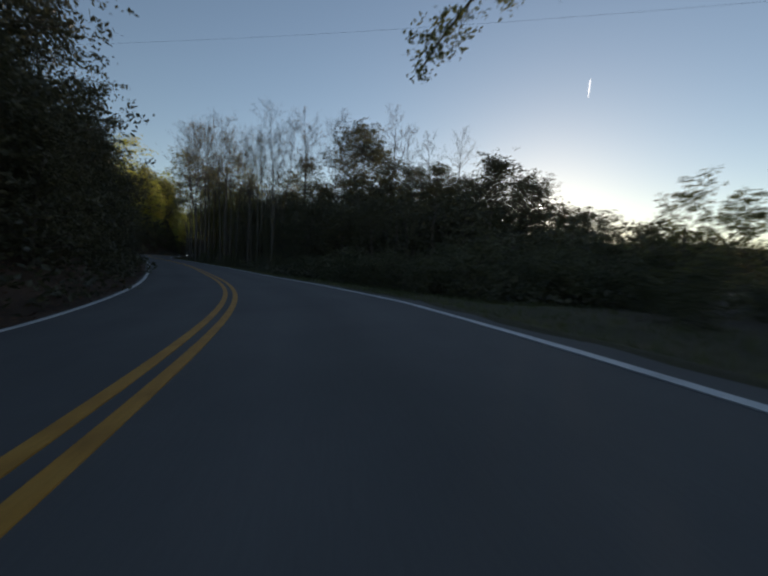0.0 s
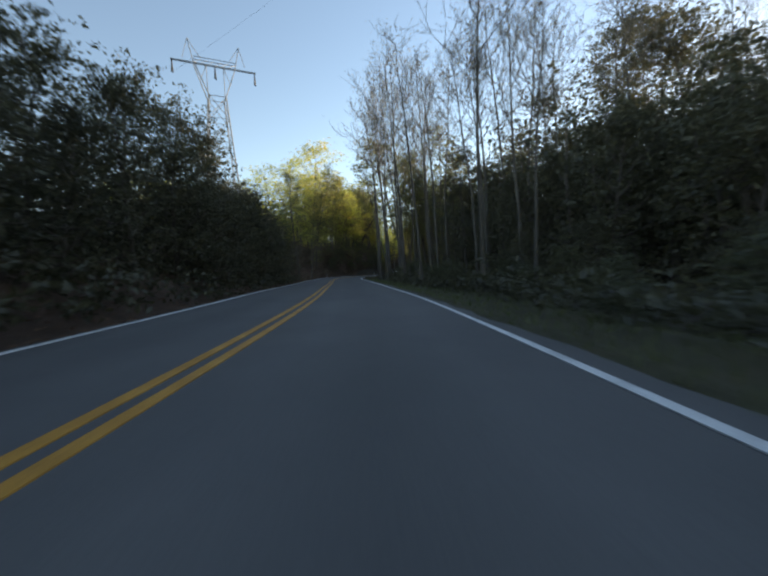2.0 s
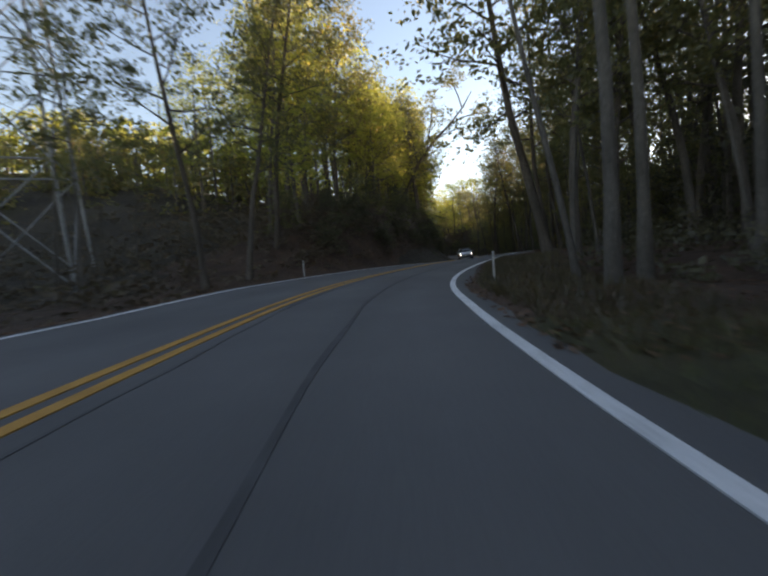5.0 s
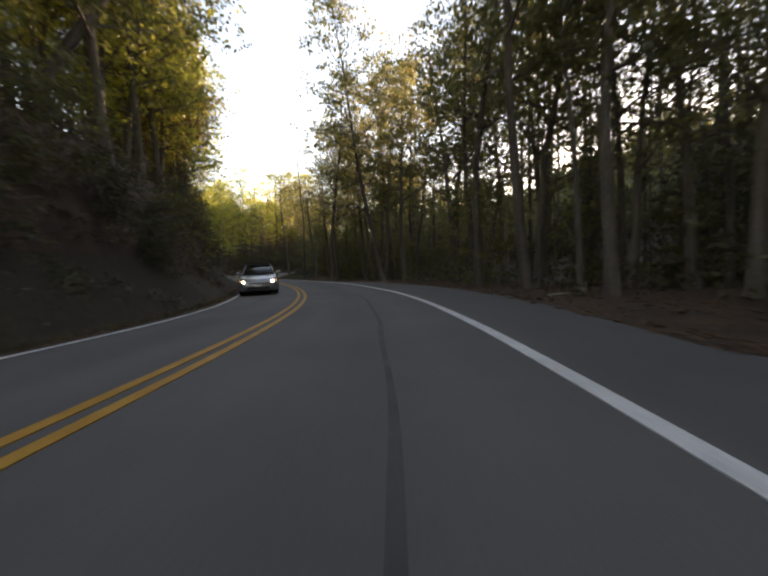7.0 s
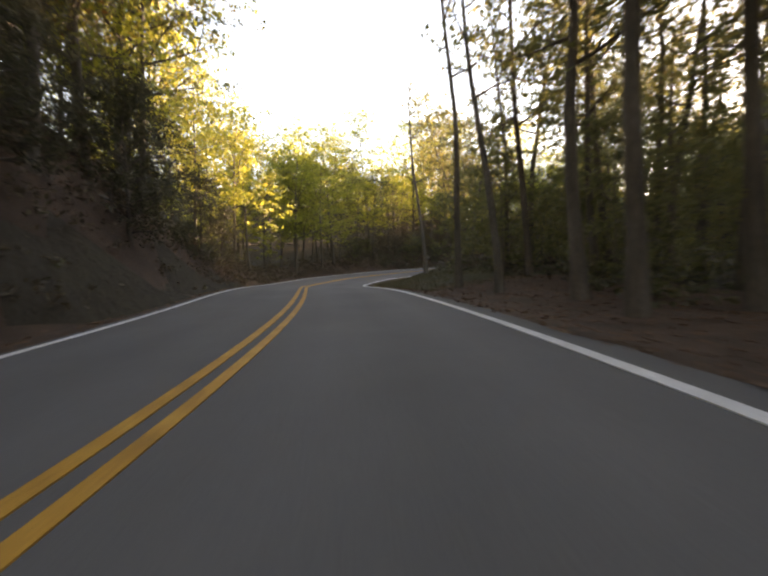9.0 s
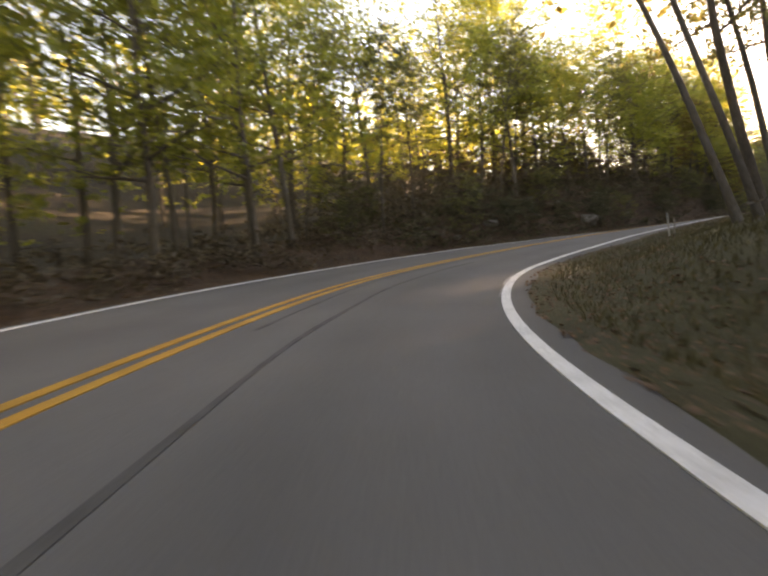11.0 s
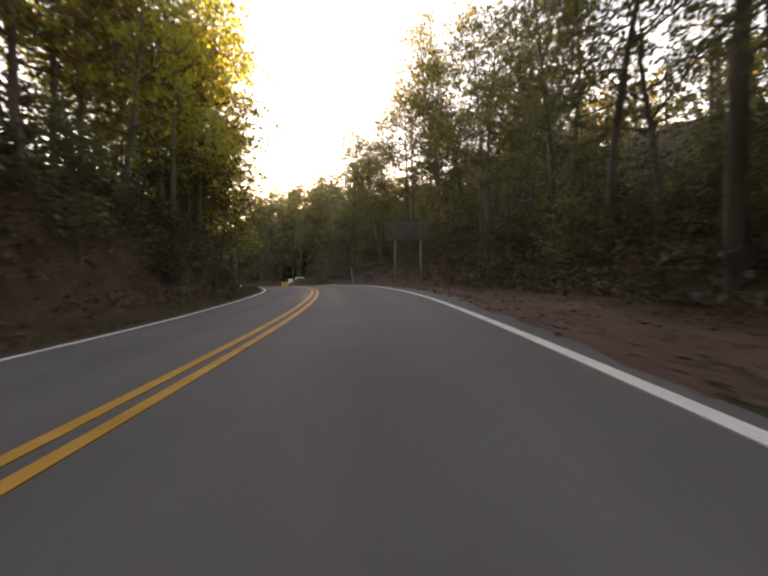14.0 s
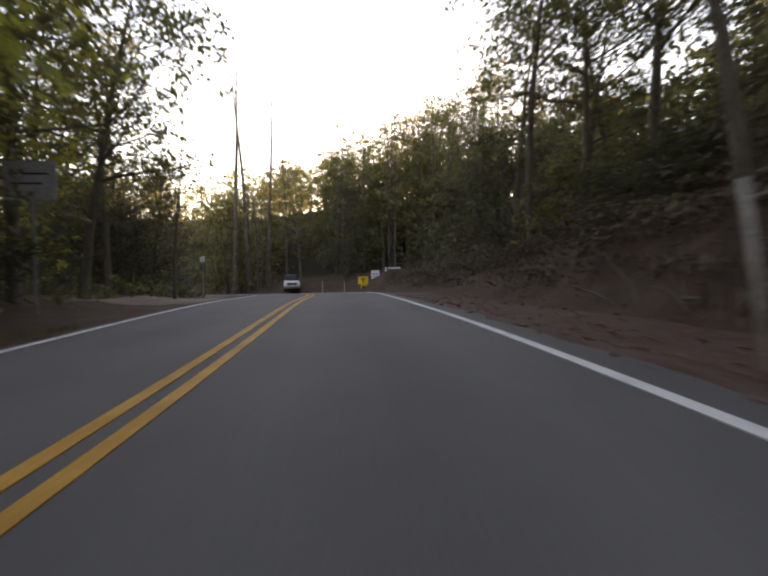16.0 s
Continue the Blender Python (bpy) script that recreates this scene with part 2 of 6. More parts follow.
GRASS = foliage("grass blades", [(0.0, (0.040, 0.062, 0.016)), (0.5, (0.075, 0.10, 0.028)), (1.0, (0.15, 0.15, 0.055))], 0.35)
OLIVE_GRASS = foliage("olive grass blades", [(0.0, (0.046, 0.044, 0.017)), (0.5, (0.086, 0.078, 0.03)), (1.0, (0.155, 0.12, 0.055))], 0.35)
DRY_GRASS = foliage("dry grass blades", [(0.0, (0.045, 0.038, 0.016)), (0.5, (0.085, 0.068, 0.028)), (1.0, (0.18, 0.13, 0.06))], 0.35)
LEAF_BROWN = foliage("brown undergrowth", [(0.0, (0.046, 0.036, 0.023)), (0.5, (0.088, 0.067, 0.042)), (0.85, (0.132, 0.096, 0.058)), (1.0, (0.11, 0.108, 0.048))], 0.35)
DEAD_LEAF = foliage("fallen leaves", [(0.0, (0.07, 0.036, 0.02)), (0.5, (0.14, 0.072, 0.038)), (1.0, (0.22, 0.13, 0.065))], 0.15)


# ---- the line of the road ----
STEP = 0.5
knots = ROAD_START + ROAD_STEP * np.arange(len(BEND))
RS = np.arange(ROAD_START, knots[-1] + STEP, STEP)


def summed(a):
    return np.concatenate([[0.0], np.cumsum((a[1:] + a[:-1]) / 2 * STEP)])


HEAD = summed(np.interp(RS, knots, BEND))
ZERO = int(-ROAD_START / STEP)
HEAD -= HEAD[ZERO]
RX, RY, RZ = summed(-np.sin(HEAD)), summed(np.cos(HEAD)), summed(np.interp(RS, knots, RISE))
RX, RY, RZ = RX - RX[ZERO], RY - RY[ZERO], RZ - RZ[ZERO]
RC = np.interp(RS, knots, CAMBER)


def table(pairs):
    a = np.array(pairs, float)
    return lambda s: np.interp(s, a[:, 0], a[:, 1])


def smooth(a):
    a = np.clip(a, 0, 1)
    return a * a * (3 - 2 * a)


# paved edges, counted from the yellow lines
EDGE_LEFT = table([(-30, LEFT_LANE + 0.22), (330, LEFT_LANE + 0.28)])
EDGE_RIGHT = table([(a, RIGHT_LANE + b) for a, b in ((-30, 0.45), (60, 0.4), (76, 0.5), (84, 0.55), (90, 0.85), (97, 0.4), (103, 0.45), (108, 1.7), (118, 2.1), (130, 2.4), (138, 1.9), (144, 0.65),
                                                         (160, 0.55), (182, 0.5), (190, 0.6), (198, 0.9), (205, 0.75), (213, 0.3), (220, 0.4), (234, 0.8), (245, 0.6), (330, 0.6))])
# banks beside the road: height in metres, where they begin past the edge, and how wide the slope is
BANK_LEFT = table([(-30, 2.2), (40, 2.0), (60, 1.2), (74, -0.4), (90, -0.1), (95, 2.2), (101, 4.6), (110, 5.8), (118, 6.6), (132, 6.8), (152, 6.8), (160, 6.0), (167, 4.4), (174, 2.6), (182, 0.9), (190, 1.6), (196, 2.4), (204, 3.9), (212, 4.6), (232, 5.2), (246, 4.8), (253, 3.0), (258, 0.3), (330, 0.3)])
START_LEFT = table([(-30, 0.3), (60, 0.5), (95, 0.7), (110, 0.9), (120, 1.6), (140, 1.2), (185, 1.0), (240, 1.6), (330, 3)])
WIDE_LEFT = table([(-30, 5.0), (90, 5.0), (103, 3.6), (140, 3.6), (165, 4.4), (180, 7.0), (200, 4.6), (330, 6.0)])
BANK_RIGHT = table([(-30, 0.2), (20, -0.4), (60, -0.6), (80, -0.1), (95, 0.3), (105, 0.0), (150, -0.1), (165, 0.8), (180, 1.5), (196, 1.0), (206, 0.4), (214, 0.5), (228, 2.8), (250, 4.4), (266, 4.4), (280, 2.5), (330, 1.5)])
START_RIGHT = table([(-30, 1.6), (150, 0.6), (205, 1.2), (220, 4.5), (236, 3.6), (246, 2.4), (330, 2.8)])
WIDE_RIGHT = table([(-30, 5.0), (150, 5.0), (200, 6.0), (225, 7.5), (330, 7.0)])
HILL_LEFT = table([(-30, 8), (60, 7), (80, 4), (100, 8), (150, 10), (230, 10), (250, 6), (330, 8)])
HILL_RIGHT = table([(-30, 0), (10, 1), (40, 4), (70, 3), (90, 0), (185, 0), (205, 1), (225, 4), (250, 5), (270, 8), (330, 12)])


def nearest(x, y):
    """The place along the road and the way out from the yellow lines (right is positive) of points on the plan."""
    x, y = np.atleast_1d(np.asarray(x, float)), np.atleast_1d(np.asarray(y, float))
    s, d = np.empty(len(x)), np.empty(len(x))
    px, py, ph, ps = RX[::4], RY[::4], HEAD[::4], RS[::4]
    for i in range(0, len(x), 4000):
        dx, dy = x[i:i + 4000, None] - px, y[i:i + 4000, None] - py
        j = np.argmin(dx * dx + dy * dy, 1)
        k = np.arange(len(j))
        along = -dx[k, j] * np.sin(ph[j]) + dy[k, j] * np.cos(ph[j])
        s[i:i + 4000] = ps[j] + np.clip(along, -1.2, 1.2)
        side = dx[k, j] * np.cos(ph[j]) + dy[k, j] * np.sin(ph[j])
        d[i:i + 4000] = np.sign(side) * np.hypot(side, np.maximum(np.abs(along) - 1.2, 0))
    return s, d


def wander(x, y):
    return (np.sin(x * 0.31 + 1.3 * np.sin(y * 0.17)) + np.sin(y * 0.27 + 2.1 + 1.1 * np.sin(x * 0.13)) + 0.6 * np.sin(x * 0.9 + y * 0.7) + 0.5 * np.sin(y * 1.1 - x * 0.6 + 0.7)) / 3.1


# hills at x 46 to 62: added to keep low sun off the road
HILLS = [(30, 80, 9, 17), (50, 112, 6, 18), (46, 142, 8, 19), (50, 174, 8, 20), (54, 208, 8, 20), (62, 242, 8, 20), (76, 312, 10, 36), (-95, 120, 4, 40), (-75, 210, 10, 40), (10, 345, 9, 34)]


def ground_height(s, d, x, y):
    z = np.interp(s, RS, RZ)
    c = np.interp(s, RS, RC)
    left = d < 0
    edge = np.where(left, EDGE_LEFT(s), EDGE_RIGHT(s))
    out = np.maximum(np.abs(d) - edge, 0)
    z = z + np.clip(d, -EDGE_LEFT(s), EDGE_RIGHT(s)) * c
    start, wide = np.where(left, START_LEFT(s), START_RIGHT(s)), np.where(left, WIDE_LEFT(s), WIDE_RIGHT(s))
    bank = np.where(left, BANK_LEFT(s), BANK_RIGHT(s))
    rise = np.clip((out - start) / wide, 0, 1)
    z = z - 0.10 * smooth(out / 0.8) + bank * (0.6 * smooth(rise) + 0.4 * np.sqrt(np.clip(rise, 0, 1)) * smooth(rise * 3))
    hill = np.where(left, HILL_LEFT(s), HILL_RIGHT(s))
    z = z + hill * smooth((out - 9) / 70) + 0.22 * wander(x, y) * smooth((out - 0.8) / 4) + 2.0 * wander(x * 0.13, y * 0.13) * smooth((out - 20) / 60)
    for cx, cy, high, wide in HILLS:
        z = z + high * np.exp(-((x - cx) ** 2 + (y - cy) ** 2) / (2 * wide * wide)) * smooth((out - 10) / 25)
    return z


def on_road(s, d, up=0.0):
    """The place s metres along the road and d metres right of the yellow lines."""
    h = np.interp(s, RS, HEAD)
    x, y = np.interp(s, RS, RX) + d * np.cos(h), np.interp(s, RS, RY) + d * np.sin(h)
    e = np.clip(d, -EDGE_LEFT(s), EDGE_RIGHT(s))
    if np.ndim(s) == 0 and abs(d - e) < 1e-6:
        return Vector((x, y, np.interp(s, RS, RZ) + d * np.interp(s, RS, RC) + up))
    if np.ndim(s) == 0:
        return Vector((x, y, float(ground_height(np.array([s]), np.array([d]), np.array([x]), np.array([y]))[0]) + up))
    return x, y, ground_height(s, d, x, y) + up


def heading(s):
    return math.degrees(np.interp(s, RS, HEAD))


def at_ground(x, y):
    s, d = nearest(x, y)
    return float(ground_height(s, d, np.atleast_1d(float(x)), np.atleast_1d(float(y)))[0])


def mesh_of(name, verts, faces, mat, soft=False):
    me = bpy.data.meshes.new(name)
    me.from_pydata([tuple(v) for v in verts], [], [tuple(f) for f in faces])
    for m in (mat if isinstance(mat, (list, tuple)) else [mat]):
        me.materials.append(m)
    if soft:
        me.polygons.foreach_set("use_smooth", [True] * len(me.polygons))
    me.update()
    return me


def part(name, me, parent, label=""):
    """Links a mesh as one object under a thing or a part."""
    ob = new(name, me)
    ob.parent = parent
    if label:
        ob["label"] = label
    return ob


def ribbon(name, s0, s1, d0, d1, up, mat, step=0.5, depth=0.016):
    """A painted or laid strip along the road, with its own thickness."""
    n = max(2, int((s1 - s0) / step) + 1)
    s = np.linspace(s0, s1, n)
    a = d0(s) if callable(d0) else np.full(n, d0)
    b = d1(s) if callable(d1) else np.full(n, d1)
    v = []
    for w, lift in ((a, up - depth), (a, up), (b, up), (b, up - depth)):
        h = np.interp(s, RS, HEAD)
        v += list(zip(np.interp(s, RS, RX) + w * np.cos(h), np.interp(s, RS, RY) + w * np.sin(h),
                      np.interp(s, RS, RZ) + w * np.interp(s, RS, RC) + lift))
    f = [(k * n + i, (k + 1) * n + i, (k + 1) * n + i + 1, k * n + i + 1) for k in range(3) for i in range(n - 1)]
    return mesh_of(name, v, f, mat)


FIRST, LAST = -28.0, 326.0
# the road
def road_mesh():
    n = int((LAST - FIRST) / 0.5) + 1
    s = np.linspace(FIRST, LAST, n)
    cols = [-EDGE_LEFT(s), np.full(n, -LEFT_LANE), np.full(n, -1.5), np.zeros(n), np.full(n, 1.9), np.full(n, RIGHT_LANE), EDGE_RIGHT(s)]
    rows = [(cols[0], -0.25)] + [(c, 0.0) for c in cols] + [(cols[-1], -0.25)]
    h, v = np.interp(s, RS, HEAD), []
    for w, up in rows:
        v += list(zip(np.interp(s, RS, RX) + w * np.cos(h), np.interp(s, RS, RY) + w * np.sin(h), np.interp(s, RS, RZ) + w * np.interp(s, RS, RC) + up))
    f = [(k * n + i, (k + 1) * n + i, (k + 1) * n + i + 1, k * n + i + 1) for k in range(len(rows) - 1) for i in range(n - 1)]
    me = mesh_of("road", v, f, ASPHALT)
    flat = [(float(w[i]), float(s[i])) for w, up in rows for i in range(n)]
    layer = me.uv_layers.new(name="UVMap")
    layer.data.foreach_set("uv", [q for loop in me.loops for q in flat[loop.vertex_index]])
    return me


road = tagged(new("road", road_mesh()), "grey worn two-lane asphalt road winding uphill through woods", "road", kind="structure")
LINE = table([(-30, 0.052), (66, 0.052), (80, 0.075), (208, 0.075), (222, 0.064), (330, 0.064)])
part("edge_line", ribbon("edge_line", FIRST, LAST, -LEFT_LANE - 0.06, -LEFT_LANE + 0.06, 0.010, WHITE_PAINT), road, "solid white edge line")
part("edge_line", ribbon("edge_line", FIRST, LAST, lambda s: RIGHT_LANE - LINE(s), lambda s: RIGHT_LANE + LINE(s), 0.010, WHITE_PAINT), road, "solid white edge line")
part("centre_line", ribbon("centre_line", FIRST, LAST, -0.195, -0.07, 0.010, YELLOW_PAINT), road, "solid yellow centre line")
part("centre_line", ribbon("centre_line", FIRST, LAST, 0.07, 0.195, 0.010, YELLOW_PAINT), road, "solid yellow centre line")
for a, b in ((101.5, 107), (181, 206)):
    part("old_edge_line", ribbon("old_edge_line", a, b, lambda s: RIGHT_LANE - 0.125 + 0.025 * np.sin(s * 1.7), RIGHT_LANE - 0.085, 0.007, WORN_PAINT, 0.5), road, "faded remains of an older white edge line")
SEAM = table([(70, 1.70), (90, 1.84), (105, 2.10), (126, 2.16), (168, 1.25), (190, 1.18)])
for a, b in ((72, 125), (169, 189)):
    part("sealed_crack", ribbon("sealed_crack", a, b, lambda s: SEAM(s) - 0.035 + 0.02 * np.sin(s * 1.3), lambda s: SEAM(s) + 0.03 + 0.02 * np.sin(s * 1.3 + 0.6), 0.005, SOFT_TAR, 0.5), road, "dark tar seam along the lane")
part("sealed_crack", ribbon("sealed_crack", 70, 104, lambda s: 0.36 + 0.05 * np.sin(s * 0.6), lambda s: 0.40 + 0.05 * np.sin(s * 0.6) + 0.015 * np.sin(s * 2.9), 0.005, TAR, 0.5), road, "thin dark crack beside the centre line")
part("sealed_crack", ribbon("sealed_crack", 178, 206, lambda s: 0.42 + 0.06 * np.sin(s * 0.5), lambda s: 0.47 + 0.06 * np.sin(s * 0.5) + 0.015 * np.sin(s * 2.9), 0.005, TAR, 0.5), road, "thin dark crack beside the centre line")

part("sealed_crack", ribbon("sealed_crack", 39.5, 47, lambda s: 2.52 + 0.08 * np.sin(s * 1.1), lambda s: 2.535 + 0.08 * np.sin(s * 1.1) + 0.008 * np.sin(s * 7), 0.005, SOFT_TAR, 0.2), road, "thin dark crack in the lane")


def arrow_mark():
    """A worn turn arrow painted in the lane: a stem that bends to the right, with a head."""
    outline = [(206.5, 1.60), (207.6, 1.62), (208.3, 1.72), (208.62, 2.0), (208.62, 2.45), (208.95, 2.45), (208.5, 2.95), (208.02, 2.45), (208.32, 2.45), (208.3, 2.1), (207.9, 1.95), (206.5, 1.93)]
    up = [on_road(s, d, 0.008) for s, d in outline]
    low = [on_road(s, d, -0.006) for s, d in outline]
    n = len(outline)
    faces = [tuple(range(n - 1, -1, -1))] + [(i, (i + 1) % n, n + (i + 1) % n, n + i) for i in range(n)]
    return mesh_of("turn_arrow", up + low, faces, WORN_LIGHT)


WORN_LIGHT = surface("half-worn white paint", 0.3, 0.05, [(0.35, (0.14, 0.14, 0.142)), (0.55, (0.28, 0.28, 0.285)), (0.8, (0.42, 0.42, 0.42))], 0.4, 0.004, 0.8)
part("turn_arrow", arrow_mark(), road, "worn white turn arrow painted in the lane")


# ---- ground ----
def graded(lo, hi, near_lo, near_hi, step):
    a = list(np.arange(near_lo, near_hi + step, step))
    g = step
    while a[-1] < hi:
        g *= 1.25
        a.append(a[-1] + g)
    g = step
    while a[0] > lo:
        g *= 1.25
        a.insert(0, a[0] - g)
    return np.array(a)


def build_ground():
    gx, gy = graded(-2600, 2600, -120, 130, 3.0), graded(-2400, 2800, -60, 340, 3.0)
    x, y = [a.ravel() for a in np.meshgrid(gx, gy)]
    s, d = nearest(x, y)
    z = ground_height(s, d, x, y)
    under = np.abs(d) < 13
    z[under] -= 0.7 * smooth((13 - np.abs(d[under])) / 3)
    nx, ny = len(gx), len(gy)
    f = [(j * nx + i, j * nx + i + 1, (j + 1) * nx + i + 1, (j + 1) * nx + i) for j in range(ny - 1) for i in range(nx - 1)]
    return tagged(new("ground", mesh_of("ground", zip(x, y, z), f, SHADED_FLOOR, True)), "brown leaf-littered forest floor rolling to wooded hills", "ground", kind="structure")


build_ground()


def verge(name, s0, s1, side, reach, mat, label, near=None, limit=0.0):
    """The strip beside the pavement, out to where the forest floor takes over."""
    n = int((s1 - s0) / 0.8) + 1
    s = np.linspace(s0, s1, n)
    outs = np.concatenate([[-0.5, -0.02, 0.2, 0.5], np.linspace(0.9, reach, 18)])
    v = []
    for o in outs:
        ragged = (0.13 * wander(s * 3.1, s * 0.0 + 3) + 0.10 * wander(s * 9.0, s * 0.0 + 8)) * (0.25 if side < 0 else 1.0) if o < 0.1 else 0.0
        if side < 0 and -0.3 < o < 0:
            ragged = ragged + 0.10
        d = side * (np.where(side < 0, EDGE_LEFT(s), EDGE_RIGHT(s)) + o + ragged)
        h = np.interp(s, RS, HEAD)
        x, y = np.interp(s, RS, RX) + d * np.cos(h), np.interp(s, RS, RY) + d * np.sin(h)
        z = ground_height(s, d, x, y) + (-0.05 if o < -0.3 else 0.014 if o < 0.1 else 0.012 if o < 0.3 else -0.012)
        if o > 0.4:
            z = z + 0.05 * wander(x * 4, y * 4) * min(1, o)
        v += list(zip(x, y, z))
    f = [(k * n + i, (k + 1) * n + i, (k + 1) * n + i + 1, k * n + i + 1) for k in range(len(outs) - 1) for i in range(n - 1)]
    if side < 0:
        f = [q[::-1] for q in f]
    me = mesh_of(name, v, f, [mat, near or mat], True)
    me.polygons.foreach_set("material_index", [1 if outs[k + 1] <= limit else 0 for k in range(len(outs) - 1) for i in range(n - 1)])
    return tagged(new(name, me), label, "verge", kind="structure")


verge("verge_left_1", FIRST, 98, -1, 10.5, LITTER, "dark leaf-covered roadside bank")
verge("verge_left_2", 98, 186, -1, 10.5, LITTER, "steep brown earth bank with fallen leaves")
verge("verge_left_3", 186, LAST, -1, 10.5, LITTER, "leaf-strewn bank with rocks beside the road")
verge("verge_right_1", FIRST, 78, 1, 10.5, SHADED_FLOOR, "mown green grass verge", GRASS_SOIL, 3.6)
verge("verge_right_2", 78, 104, 1, 10.5, LITTER, "brown leaf-covered verge")
verge("verge_right_3", 104, 160, 1, 10.5, LITTER, "leaf-strewn gravel verge at the edge of the woods")
verge("verge_right_4", 160, 221, 1, 10.5, GRASS_SOIL, "dry grassy bank inside the bend")
verge("verge_right_5", 221, LAST, 1, 10.5, LITTER, "red clay apron below a brown wooded bank", RED_DIRT, 2.6)


# ---- trees ----
class Shape:
    """Collects tubes and leaves as plain lists."""

    def __init__(self):
        self.v, self.f = [], []

    def tube(self, pts, radii, sides=6):
        base = len(self.v)
        for i, (p, r) in enumerate(zip(pts, radii)):
            t = (Vector(pts[min(i + 1, len(pts) - 1)]) - Vector(pts[max(i - 1, 0)])).normalized()
            a = t.cross(Vector((0.31, 0.95, 0.1))).normalized()
            b = t.cross(a)
            for k in range(sides):
                w = 2 * math.pi * k / sides
                self.v.append(tuple(Vector(p) + r * (math.cos(w) * a + math.sin(w) * b)))
        for i in range(len(pts) - 1):
            for k in range(sides):
                k2 = (k + 1) % sides
                self.f.append((base + i * sides + k, base + i * sides + k2, base + (i + 1) * sides + k2, base + (i + 1) * sides + k))

    def leaves(self, rng, centre, n, radius, size, flat=0.75):
        """Flat sprays of leaves, gathered round a few hubs."""
        hubs = np.array(centre) + rng.normal(0, 1, (max(1, n // 8), 3)) * np.array([radius, radius, radius * flat]) * 0.65
        wide = min(size * 1.15, radius * 0.4)
        c = hubs[rng.integers(0, len(hubs), n)] + rng.normal(0, 1, (n, 3)) * np.array([wide, wide, wide * 0.4])
        nrm = rng.normal(0, 0.8, (n, 3)) + np.array([0, 0, 0.9])
        nrm /= np.linalg.norm(nrm, axis=1)[:, None]
        a = np.cross(nrm, rng.normal(0, 1, (n, 3)))
        a /= np.linalg.norm(a, axis=1)[:, None] + 1e-9
        b = np.cross(nrm, a)
        sz = size * rng.uniform(0.6, 1.35, (n, 1))
        base = len(self.v)
        q = np.stack([c - a * sz * 0.62, c - b * sz * 0.34 + nrm * sz * 0.1, c + a * sz * 0.62, c + b * sz * 0.34 + nrm * sz * 0.1], 1).reshape(-1, 3)
        self.v += q.tolist()
        self.f += [(base + 4 * i, base + 4 * i + 1, base + 4 * i + 2, base + 4 * i + 3) for i in range(n)]


def bent(rng, start, way, length, n, wobble, lift):
    pts, p, w = [tuple(start)], Vector(start), Vector(way).normalized()
    for i in range(n):
        w = (w + Vector(rng.normal(0, wobble, 3)) + Vector((0, 0, lift))).normalized()
        p = p + w * (length / n)
        pts.append(tuple(p))
    return pts


def make_tree(seed, height, radius, clear, spread, limbs, leaf_n, leaf_size, clump, lean=0.0, bare=False, droop=0.05, dome=False):
    """The wood and the crown of one tree, standing at its foot."""
    rng = np.random.default_rng(seed)
    wood, crown = Shape(), Shape()
    trunk = bent(rng, (0, 0, -0.4), (lean, 0.3 * lean, 1), height * 0.96, 10, 0.035, 0.03)
    radii = [radius * (1.35 if i == 0 else 1.0) * (1 - 0.088 * i) for i in range(11)]
    wood.tube(trunk, radii, 8)
    for i in range(limbs):
        u = clear + (1 - clear) * ((i + rng.uniform(0.1, 0.9)) / limbs)
        k = min(int(u * 10), 9)
        p = Vector(trunk[k]).lerp(Vector(trunk[k + 1]), u * 10 - k)
        az = i * 2.4 + rng.uniform(-0.5, 0.5)
        rel = (u - clear) / max(1 - clear, 0.01)
        reach = spread * (0.45 + 0.75 * math.sin(math.pi * (0.15 + 0.8 * rel))) * rng.uniform(0.7, 1.2) * (1 - 0.35 * rel)
        if dome:
            reach = spread * float(np.interp(rel, (0, 0.25, 0.5, 0.75, 1), (0.75, 1.0, 0.95, 0.75, 0.45))) * rng.uniform(0.75, 1.2)
        up = (0.05 + 1.1 * rel) if dome else (0.75 + 0.7 * rel) if bare else (0.2 + 0.8 * rel)
        limb = bent(rng, p, (math.cos(az), math.sin(az), up), reach, 4, 0.12, droop)
        r0 = radii[k] * 0.42 + 0.012
        wood.tube(limb, [r0 * (1 - 0.21 * j) for j in range(5)], 5)
        ends = [limb[-1], limb[3]]
        for j in (1, 2, 3):
            for _ in range(2 if bare else 1):
                way = Vector(limb[j + 1]) - Vector(limb[j])
                side = (way.normalized() + Vector(rng.normal(0, 0.65, 3)) + Vector((0, 0, 0.35 if bare else 0.1)))
                twig = bent(rng, limb[j], side, reach * rng.uniform(0.35, 0.6), 3, 0.15, 0.06)
                wood.tube(twig, [r0 * 0.5 * (1 - 0.28 * q) for q in range(4)], 4)
                ends += [twig[-1], twig[2]]
                if bare:
                    for q in (1, 2, 3):
                        fine = bent(rng, twig[q], Vector(rng.normal(0, 0.7, 3)) + Vector((0, 0, 0.7)), reach * 0.3, 2, 0.2, 0.05)
                        wood.tube(fine, [0.02, 0.015, 0.009], 3)
                        ends.append(fine[-1])
        for e in ends:
            crown.leaves(rng, e, max(1, int(leaf_n / (limbs * len(ends)) * rng.uniform(0.4, 1.6))), clump * rng.uniform(0.7, 1.3), leaf_size)
    return wood, crown


